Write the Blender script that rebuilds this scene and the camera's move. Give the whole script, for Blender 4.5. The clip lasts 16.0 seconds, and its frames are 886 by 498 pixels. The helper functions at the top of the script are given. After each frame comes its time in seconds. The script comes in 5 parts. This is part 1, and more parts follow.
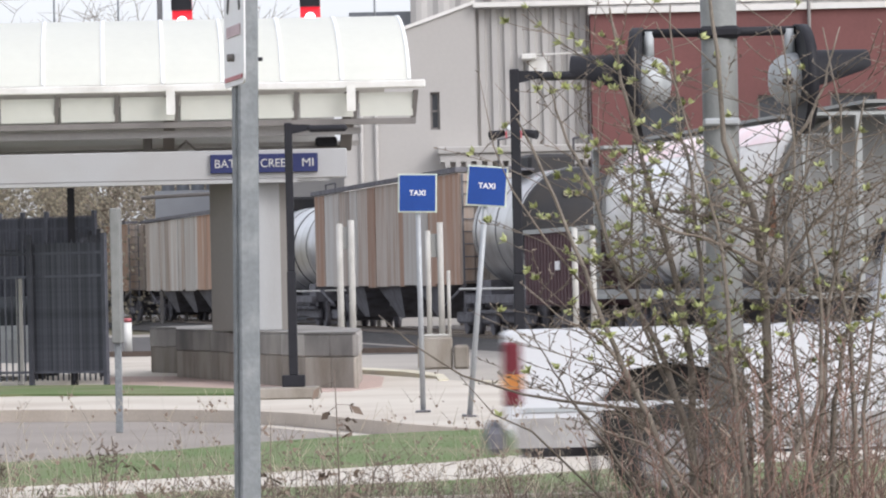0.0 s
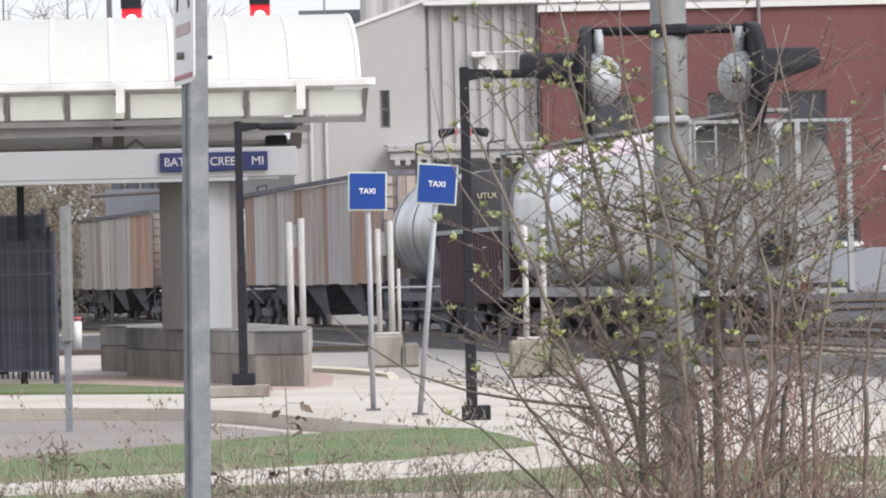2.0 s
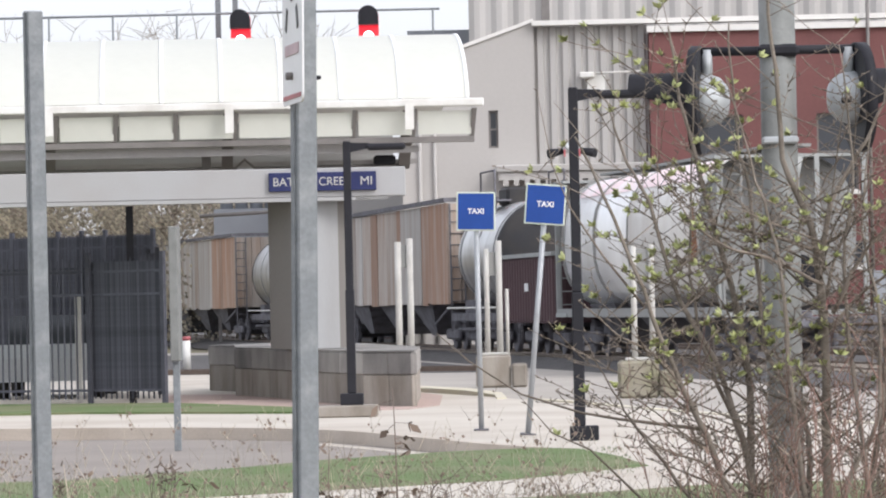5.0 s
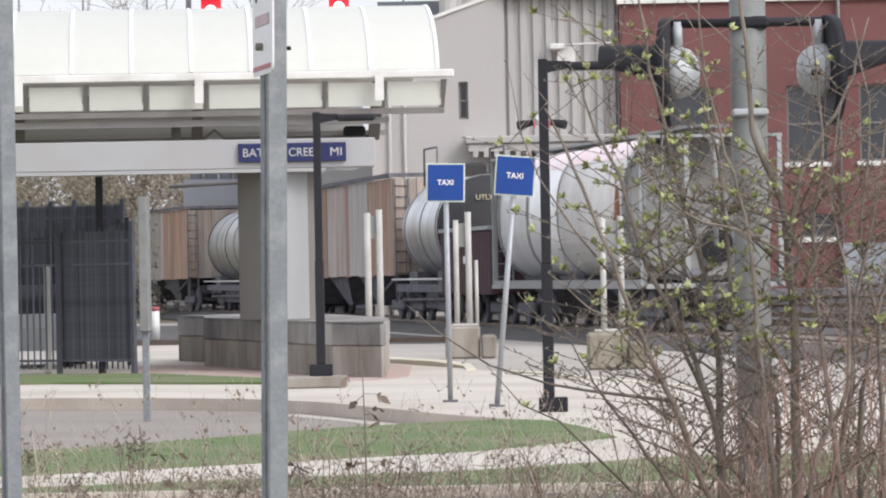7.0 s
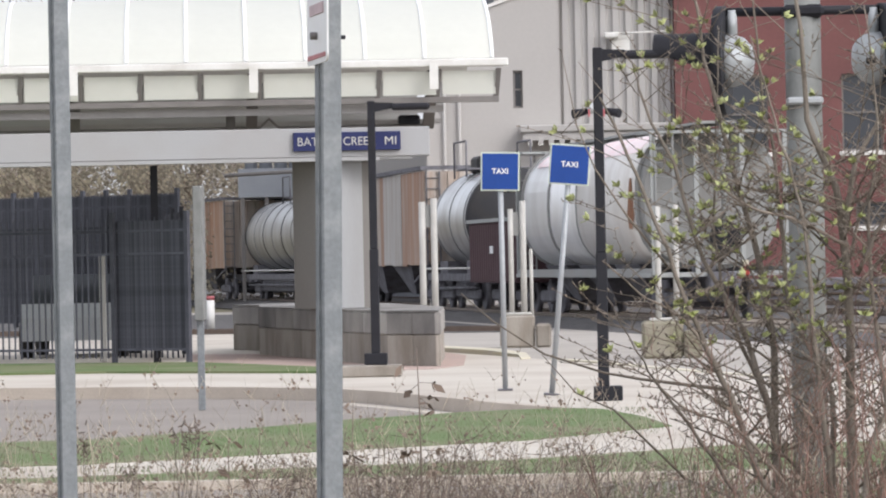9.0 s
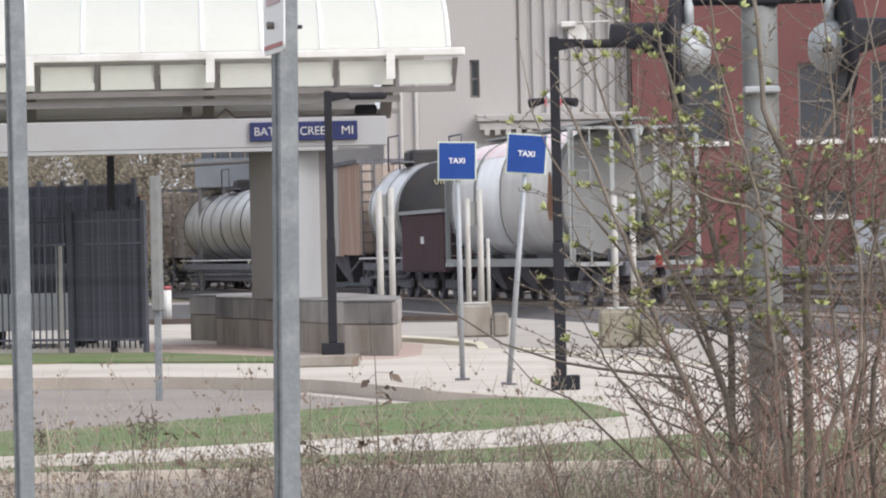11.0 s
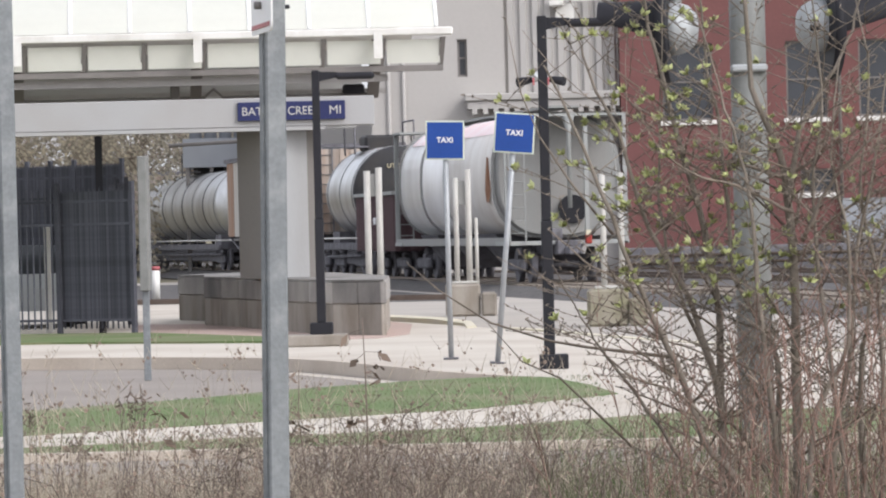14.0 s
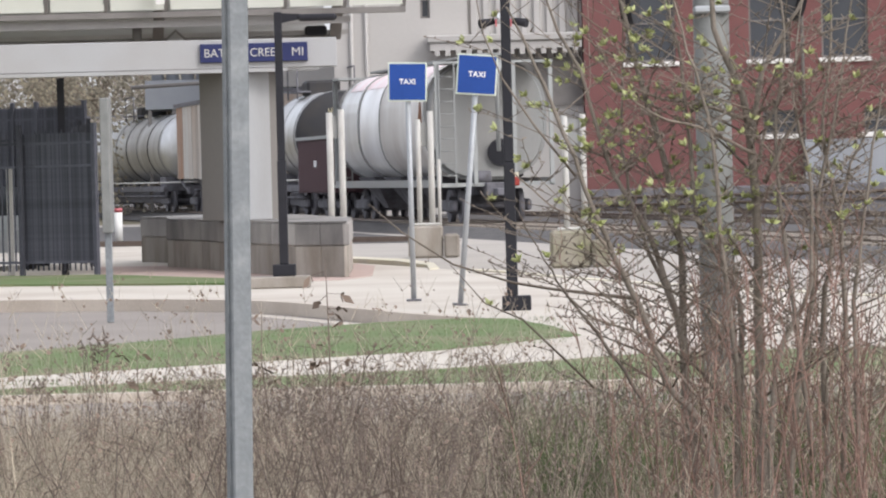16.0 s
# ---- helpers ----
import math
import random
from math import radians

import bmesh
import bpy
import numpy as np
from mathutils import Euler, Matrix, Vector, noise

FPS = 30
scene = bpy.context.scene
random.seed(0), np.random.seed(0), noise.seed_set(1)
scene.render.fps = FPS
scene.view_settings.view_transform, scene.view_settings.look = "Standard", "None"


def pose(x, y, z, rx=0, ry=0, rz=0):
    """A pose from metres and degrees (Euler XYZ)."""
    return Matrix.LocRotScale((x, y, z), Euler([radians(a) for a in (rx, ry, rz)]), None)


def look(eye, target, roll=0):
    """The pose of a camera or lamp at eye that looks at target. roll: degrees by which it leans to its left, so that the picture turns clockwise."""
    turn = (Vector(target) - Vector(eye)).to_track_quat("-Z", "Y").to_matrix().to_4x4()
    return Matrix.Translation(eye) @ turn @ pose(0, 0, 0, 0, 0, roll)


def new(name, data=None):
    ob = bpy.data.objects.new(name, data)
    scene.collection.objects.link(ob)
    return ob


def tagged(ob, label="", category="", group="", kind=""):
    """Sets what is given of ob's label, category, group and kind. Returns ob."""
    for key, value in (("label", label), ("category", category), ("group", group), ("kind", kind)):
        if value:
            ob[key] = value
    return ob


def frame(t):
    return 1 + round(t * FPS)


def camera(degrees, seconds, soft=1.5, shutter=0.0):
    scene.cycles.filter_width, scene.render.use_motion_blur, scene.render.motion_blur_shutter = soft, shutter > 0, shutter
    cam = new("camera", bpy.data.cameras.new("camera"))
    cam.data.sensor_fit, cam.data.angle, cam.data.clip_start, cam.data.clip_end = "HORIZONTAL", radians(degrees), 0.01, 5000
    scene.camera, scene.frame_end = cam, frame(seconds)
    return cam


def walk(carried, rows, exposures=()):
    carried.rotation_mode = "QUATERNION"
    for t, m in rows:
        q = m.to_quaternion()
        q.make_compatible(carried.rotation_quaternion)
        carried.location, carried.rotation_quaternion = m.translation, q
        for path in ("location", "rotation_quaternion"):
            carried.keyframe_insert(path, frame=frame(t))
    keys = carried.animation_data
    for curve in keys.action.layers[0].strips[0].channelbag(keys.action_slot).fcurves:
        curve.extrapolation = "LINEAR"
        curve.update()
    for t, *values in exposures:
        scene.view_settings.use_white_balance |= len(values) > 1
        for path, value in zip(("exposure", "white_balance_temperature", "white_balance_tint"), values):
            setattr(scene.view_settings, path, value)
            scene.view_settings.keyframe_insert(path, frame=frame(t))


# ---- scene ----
# The camera stands by the near road and is only turned by hand.
cam = camera(11.196, 16.0, soft=2.05, shutter=0.25)
EYE = 1.53
ROWS = [
    (0, 0.0021, 0.4233, 1.3),
    (0.5, -0.2607, 0.4503, 1.3),
    (1, -0.5257, 0.4972, 1.31),
    (1.5, -0.6666, 0.4716, 1.35),
    (2, -0.6312, 0.3842, 1.37),
    (2.5, -0.5744, 0.3091, 1.36),
    (3, -0.3333, 0.3149, 1.35),
    (3.5, -0.0179, 0.4125, 1.33),
    (4, 0.4813, 0.6215, 1.31),
    (4.2, 0.7736, 0.6808, 1.3),
    (6.3, 0.4443, 0.5193, 1.09),
    (6.5, 0.358, 0.4633, 1.09),
    (7, 0.354, 0.2985, 1.11),
    (7.5, 0.5406, 0.281, 1.15),
    (8, 0.9148, 0.2557, 1.16),
    (8.2, 1.054, 0.2569, 1.16),
    (10.3, 0.9407, -0.0044, 1.23),
    (10.5, 0.7435, -0.0059, 1.24),
    (11, 0.5029, 0.0269, 1.26),
    (11.5, 0.4585, 0.0272, 1.26),
    (12, 0.4951, -0.0169, 1.28),
    (12.5, 0.5667, -0.1073, 1.4),
    (13, 0.5616, -0.2074, 1.5),
    (13.5, 0.4425, -0.2441, 1.53),
    (14, 0.3527, -0.239, 1.46),
    (14.5, 0.1976, -0.2474, 1.4),
    (15, 0.1567, -0.3697, 1.41),
    (15.5, 0.1675, -0.6994, 1.48),
    (16, -0.1215, -0.9904, 1.51),
]

walk(cam, [(t, pose(0, 0, EYE, 90 + pitch, roll, yaw)) for t, yaw, pitch, roll in ROWS],
     exposures=[(t, stops, 6180 + 5 * t, 12) for t, stops in ((0.0, 0.26), (4.0, 0.32), (7.0, 0.25), (11.0, 0.22), (14.0, 0.25), (16.0, 0.31))])

# ---- light: a bright overcast spring sky ----
world = bpy.data.worlds.new("overcast_sky")
scene.world = world
world.use_nodes = True
wn, wl = world.node_tree.nodes, world.node_tree.links
sky = wn.new("ShaderNodeTexSky")
sky.sky_type, sky.sun_disc = "NISHITA", False
sky.sun_elevation, sky.sun_rotation = radians(37.5), radians(133)
sky.dust_density, sky.air_density, sky.ozone_density = 4.0, 1.0, 1.0
soft_sky = wn.new("ShaderNodeHueSaturation")
soft_sky.inputs["Saturation"].default_value = 0.4
wl.new(sky.outputs[0], soft_sky.inputs["Color"])
cloud = wn.new("ShaderNodeMix")
cloud.data_type = "RGBA"
cloud.inputs[0].default_value, cloud.inputs[7].default_value = 0.5, (4.9, 4.9, 5.05, 1)
wl.new(soft_sky.outputs[0], cloud.inputs[6])
wl.new(cloud.outputs[2], wn["Background"].inputs["Color"])
wn["Background"].inputs["Strength"].default_value = 0.225
sun = new("sun", bpy.data.lights.new("sun", "SUN"))
sun.data.energy, sun.data.angle, sun.data.color = 0.75, radians(20), (1.0, 0.97, 0.92)
sun.matrix_world = look((38, -36, 40), (0, 0, 0))


# ---- materials ----
def mat(name, color, rough=0.7, metal=0.0, var=0.25, scale=3.0, fine=40.0, bump=0.15, dirt=None, stretch=(1, 1, 1),
        rand=0.0, island=0.0, emit=None, trans=0.0, spec=0.5):
    """A surface with two scales of variation: stains (scale, per metre) and grain (fine)."""
    m = bpy.data.materials.new(name)
    m.use_nodes = True
    n, l = m.node_tree.nodes, m.node_tree.links
    b = n["Principled BSDF"]
    b.inputs["Roughness"].default_value, b.inputs["Metallic"].default_value = rough, metal
    b.inputs["Specular IOR Level"].default_value = spec
    co = n.new("ShaderNodeTexCoord")
    mp = n.new("ShaderNodeMapping")
    mp.inputs["Scale"].default_value = stretch
    l.new(co.outputs["Object"], mp.inputs["Vector"])
    big, small = n.new("ShaderNodeTexNoise"), n.new("ShaderNodeTexNoise")
    big.inputs["Scale"].default_value, small.inputs["Scale"].default_value = scale, fine
    big.inputs["Detail"].default_value, small.inputs["Detail"].default_value = 5, 3
    for t in (big, small):
        l.new(mp.outputs[0], t.inputs["Vector"])
    mix = n.new("ShaderNodeMix")
    mix.data_type = "RGBA"
    dark = dirt or tuple(c * (1 - var * 1.6) for c in color)
    mix.inputs[6].default_value, mix.inputs[7].default_value = (*color, 1), (*dark, 1)
    ramp = n.new("ShaderNodeMapRange")
    ramp.inputs[1].default_value, ramp.inputs[2].default_value = 0.42, 0.72
    ramp.inputs[4].default_value = 1.0 if dirt else 0.8
    l.new(big.outputs[0], ramp.inputs[0])
    l.new(ramp.outputs[0], mix.inputs[0])
    hs = n.new("ShaderNodeHueSaturation")
    l.new(mix.outputs[2], hs.inputs["Color"])
    gr = n.new("ShaderNodeMapRange")
    gr.inputs[3].default_value, gr.inputs[4].default_value = 1 - var, 1 + var
    l.new(small.outputs[0], gr.inputs[0])
    value = gr.outputs[0]
    for k, amount, node, out in ((1, rand, "ShaderNodeObjectInfo", "Random"), (2, island, "ShaderNodeNewGeometry", "Random Per Island")):
        if amount:
            src = n.new(node)
            mr = n.new("ShaderNodeMapRange")
            mr.inputs[3].default_value, mr.inputs[4].default_value = 1 - amount, 1 + amount
            l.new(src.outputs[out], mr.inputs[0])
            mul = n.new("ShaderNodeMath")
            mul.operation = "MULTIPLY"
            l.new(value, mul.inputs[0])
            l.new(mr.outputs[0], mul.inputs[1])
            value = mul.outputs[0]
    l.new(value, hs.inputs["Value"])
    l.new(hs.outputs[0], b.inputs["Base Color"])
    if bump:
        bp = n.new("ShaderNodeBump")
        bp.inputs["Strength"].default_value, bp.inputs["Distance"].default_value = bump, 0.01
        l.new(small.outputs[0], bp.inputs["Height"])
        l.new(bp.outputs[0], b.inputs["Normal"])
    if trans:
        b.inputs["Transmission Weight"].default_value = trans
    if emit:
        b.inputs["Emission Color"].default_value, b.inputs["Emission Strength"].default_value = (*emit[0], 1), emit[1]
    return m


concrete = mat("concrete", (0.42, 0.39, 0.36), 0.85, var=0.1, scale=0.5, fine=30)
bright_concrete = mat("bright_concrete", (0.54, 0.495, 0.43), 0.85, var=0.08, scale=0.4, fine=25, dirt=(0.44, 0.385, 0.325))
mossy_concrete = mat("mossy_concrete", (0.285, 0.26, 0.205), 0.9, var=0.15, scale=3.0, fine=30, dirt=(0.21, 0.2, 0.125))
curb_concrete = mat("curb_concrete", (0.54, 0.475, 0.405), 0.9, var=0.14, scale=0.8, dirt=(0.42, 0.36, 0.3))
stained_concrete = mat("stained_concrete", (0.33, 0.3, 0.262), 0.85, var=0.12, scale=2.2, fine=40, dirt=(0.2, 0.172, 0.14), stretch=(1, 1, 0.35), rand=0.15)
coping_concrete = mat("coping_concrete", (0.36, 0.34, 0.315), 0.8, var=0.15, scale=1.1, dirt=(0.16, 0.15, 0.145), stretch=(1, 1, 0.5), rand=0.3)
# The column's lit and shaded sides are two colours: dark shaft, paler front face.
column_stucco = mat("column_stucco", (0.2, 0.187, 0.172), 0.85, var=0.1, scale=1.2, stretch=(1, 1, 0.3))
column_lit = mat("column_lit", (0.33, 0.335, 0.34), 0.7, var=0.06, scale=1.5, dirt=(0.29, 0.288, 0.282), stretch=(1, 1, 0.25))
brick_paving = mat("brick_paving", (0.45, 0.33, 0.285), 0.85, var=0.15, scale=2.0, fine=12, dirt=(0.4, 0.32, 0.28))
asphalt = mat("asphalt", (0.4, 0.365, 0.325), 0.9, var=0.12, scale=0.4, fine=60)
lane_asphalt = mat("lane_asphalt", (0.275, 0.242, 0.214), 0.9, var=0.12, scale=0.5, fine=60)
yellow_paint = mat("yellow_paint", (0.62, 0.57, 0.43), 0.7, var=0.15, scale=0.8, dirt=(0.56, 0.52, 0.45))
soil = mat("soil", (0.2, 0.165, 0.115), 0.95, var=0.3, scale=0.6, fine=20, dirt=(0.14, 0.15, 0.06))
lawn = mat("lawn", (0.105, 0.155, 0.048), 0.95, var=0.25, scale=0.6, fine=50, dirt=(0.185, 0.18, 0.1))
ballast_mat = mat("ballast", (0.1, 0.093, 0.09), 0.95, var=0.4, scale=3, fine=14, bump=0.6)
rail_steel = mat("rail_steel", (0.2, 0.15, 0.12), 0.5, 0.6, var=0.2)
blade = mat("grass_blade", (0.11, 0.155, 0.052), 0.9, var=0.2, island=0.25, bump=0)
dry_stem = mat("dry_stem", (0.46, 0.395, 0.305), 0.9, var=0.2, island=0.6, bump=0)
dead_leaf = mat("dead_leaf", (0.17, 0.125, 0.095), 0.9, var=0.2, island=0.3, bump=0)
red_stem = mat("red_stem", (0.235, 0.145, 0.115), 0.85, var=0.2, island=0.5, bump=0)
bark = mat("bark", (0.22, 0.188, 0.155), 0.9, var=0.3, scale=8, fine=70, island=0.2, dirt=(0.14, 0.12, 0.095))
twig_bark = mat("twig_bark", (0.2, 0.165, 0.132), 0.85, var=0.2, island=0.4, bump=0)
leaf_green = mat("young_leaf", (0.4, 0.43, 0.19), 0.65, var=0.15, island=0.35, bump=0)
galvanised = mat("galvanised_steel", (0.185, 0.2, 0.212), 0.6, 0.2, var=0.2, scale=22, fine=90, dirt=(0.25, 0.265, 0.275))
black_paint = mat("black_paint", (0.02, 0.02, 0.025), 0.6, 0.0, var=0.2, scale=4, spec=0.25)
fence_black = mat("fence_black", (0.085, 0.088, 0.104), 0.85, var=0.25, rand=0.3, spec=0.2)
post_white = mat("post_white", (0.5, 0.49, 0.46), 0.6, var=0.12, scale=3, dirt=(0.36, 0.34, 0.31), stretch=(1, 1, 0.4))
bright_silver = mat("bright_silver", (0.9, 0.9, 0.9), 0.3, 0.4, var=0.07, scale=1.0, fine=12, dirt=(0.76, 0.75, 0.74), stretch=(1, 1, 0.35))
white_paint = mat("white_paint", (0.72, 0.71, 0.68), 0.6, var=0.06, scale=2, dirt=(0.56, 0.54, 0.5))
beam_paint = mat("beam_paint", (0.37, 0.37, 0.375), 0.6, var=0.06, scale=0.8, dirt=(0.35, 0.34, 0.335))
grey_steel = mat("grey_steel", (0.2, 0.185, 0.175), 0.6, 0.2, var=0.15)
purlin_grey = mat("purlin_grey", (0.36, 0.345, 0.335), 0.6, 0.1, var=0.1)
roof_panel = mat("fibreglass_panel", (0.74, 0.745, 0.68), 0.5, var=0.04, scale=0.7, fine=8, bump=0.03, rand=0.02)
rib_white = mat("rib_white", (0.88, 0.88, 0.87), 0.5, var=0.03, scale=1)
blue_sign = mat("blue_sign", (0.016, 0.06, 0.27), 0.5, var=0.1, scale=3, bump=0, spec=0.3)
navy_sign = mat("navy_sign", (0.022, 0.028, 0.1), 0.55, var=0.1, bump=0, spec=0.3)
sign_white = mat("sign_white", (0.8, 0.8, 0.8), 0.5, var=0.04, bump=0)
sign_edge = mat("sign_edge", (0.6, 0.66, 0.55), 0.5, var=0.1, bump=0)
red_print = mat("red_print", (0.45, 0.12, 0.13), 0.5, var=0.2, bump=0)
faded_print = mat("faded_print", (0.5, 0.36, 0.38), 0.5, var=0.2, bump=0)
black_print = mat("black_print", (0.05, 0.05, 0.05), 0.5, var=0.2, bump=0)
stucco = mat("stucco", (0.44, 0.42, 0.4), 0.9, var=0.04, scale=0.3, fine=8)
metal_siding = mat("metal_siding", (0.44, 0.425, 0.41), 0.6, 0.1, var=0.05, scale=0.4, dirt=(0.38, 0.36, 0.34), stretch=(1, 1, 0.2))
red_brick = mat("red_brick", (0.175, 0.072, 0.068), 0.85, var=0.14, scale=0.5, fine=9, dirt=(0.14, 0.06, 0.057))
white_stone = mat("white_stone", (0.72, 0.7, 0.67), 0.8, var=0.06)
dark_glass = mat("dark_glass", (0.05, 0.055, 0.065), 0.15, var=0.2, scale=0.5, bump=0)
silver_tank = mat("silver_tank", (0.6, 0.605, 0.61), 0.34, 0.8, var=0.12, scale=1.2, fine=12, dirt=(0.36, 0.35, 0.34), stretch=(1, 1, 0.35))
hopper_grey = mat("hopper_grey", (0.27, 0.275, 0.268), 0.6, 0.1, var=0.08, scale=0.9, dirt=(0.28, 0.27, 0.255), stretch=(1, 1, 0.3))
seam_grey = mat("seam_grey", (0.24, 0.24, 0.245), 0.5, 0.4, var=0.15, scale=3)
dull_silver = mat("dull_silver", (0.74, 0.72, 0.69), 0.45, 0.3, var=0.08, scale=0.9, fine=10, dirt=(0.6, 0.56, 0.52), stretch=(1, 1, 0.3))
pale_frame = mat("pale_frame", (0.35, 0.36, 0.35), 0.6, 0.1, var=0.1, scale=2)
tank_black = mat("tank_black", (0.035, 0.035, 0.038), 0.65, 0.0, var=0.25, scale=1.2, dirt=(0.05, 0.045, 0.042), spec=0.3)
maroon = mat("maroon_paint", (0.1, 0.058, 0.063), 0.8, var=0.2, scale=1.5, dirt=(0.085, 0.055, 0.058), stretch=(1, 1, 0.3), spec=0.3)
weathered = mat("weathered_panel", (0.44, 0.39, 0.345), 0.85, var=0.2, scale=2.2, fine=20, dirt=(0.33, 0.235, 0.175), stretch=(1, 1, 0.14), rand=0.22)
pale_panel = mat("pale_panel", (0.5, 0.48, 0.45), 0.8, var=0.15, scale=2.0, fine=18, dirt=(0.4, 0.33, 0.28), stretch=(1, 1, 0.12), rand=0.12)
rusty_panel = mat("rusty_panel", (0.36, 0.21, 0.14), 0.85, var=0.2, scale=2.0, fine=20, dirt=(0.42, 0.34, 0.28), stretch=(1, 1, 0.12), rand=0.2)
underframe = mat("underframe_black", (0.175, 0.172, 0.19), 0.85, var=0.35, scale=3, dirt=(0.1, 0.095, 0.1), spec=0.3)
rust = mat("rust", (0.2, 0.08, 0.035), 0.9, var=0.3, scale=3, dirt=(0.3, 0.17, 0.1))
pink_reflection = mat("pink_reflection", (0.9, 0.68, 0.68), 0.4, 0.2, var=0.1, scale=0.9, dirt=(0.92, 0.84, 0.83))
yellow_text = mat("yellow_lettering", (0.5, 0.45, 0.3), 0.6, var=0.1, bump=0)
red_glow = mat("red_signal_glow", (0.5, 0.02, 0.02), 0.4, var=0.05, bump=0, emit=((0.9, 0.02, 0.05), 0.6))
lamp_glow = mat("signal_lamp", (0.9, 0.4, 0.4), 0.4, var=0.02, bump=0, emit=((1.0, 0.55, 0.55), 6.0))
bramble = mat("bramble_stem", (0.2, 0.155, 0.125), 0.9, var=0.2, island=0.4, bump=0)
plant_grey = mat("plant_grey", (0.3, 0.315, 0.34), 0.7, 0.1, var=0.12, scale=0.6)
far_brush = mat("far_brush", (0.6, 0.55, 0.45), 0.95, var=0.2, island=0.5, bump=0)
tn, tk = roof_panel.node_tree.nodes, roof_panel.node_tree.links
glow_through, both = tn.new("ShaderNodeBsdfTranslucent"), tn.new("ShaderNodeMixShader")
glow_through.inputs["Color"].default_value, both.inputs[0].default_value = (0.78, 0.78, 0.7, 1), 0.25
tk.new(tn["Principled BSDF"].outputs[0], both.inputs[1])
tk.new(glow_through.outputs[0], both.inputs[2])
tk.new(both.outputs[0], tn["Material Output"].inputs["Surface"])
eot_red = mat("end_marker_red", (0.3, 0.03, 0.02), 0.4, var=0.1, bump=0)
car_white = mat("vehicle_white", (0.66, 0.67, 0.69), 0.35, var=0.04, scale=1.5, bump=0)
dirty_white = mat("dirty_white", (0.38, 0.37, 0.36), 0.6, var=0.2, scale=3, fine=20, bump=0, dirt=(0.27, 0.25, 0.235))
car_glass = mat("vehicle_glass", (0.03, 0.035, 0.04), 0.1, var=0.1, bump=0)
tyre = mat("tyre_rubber", (0.025, 0.024, 0.023), 0.85, var=0.2)
tail_red = mat("tail_red", (0.14, 0.014, 0.024), 0.3, var=0.1, bump=0)
tail_amber = mat("tail_amber", (0.5, 0.2, 0.05), 0.3, var=0.1, bump=0)
chrome = mat("chrome", (0.6, 0.6, 0.62), 0.2, 0.9, var=0.1, bump=0)
lens_grey = mat("aluminium_housing", (0.42, 0.44, 0.45), 0.5, 0.2, var=0.12, scale=8, dirt=(0.42, 0.44, 0.45))
mast_grey = mat("mast_grey", (0.22, 0.225, 0.215), 0.65, 0.15, var=0.15, scale=6, fine=50, dirt=(0.165, 0.17, 0.16))
pole_steel = mat("pole_steel", (0.36, 0.375, 0.39), 0.5, 0.3, var=0.1, scale=9, fine=60)
far_twig = mat("far_twig", (0.3, 0.25, 0.2), 0.95, var=0.2, island=0.3, bump=0)


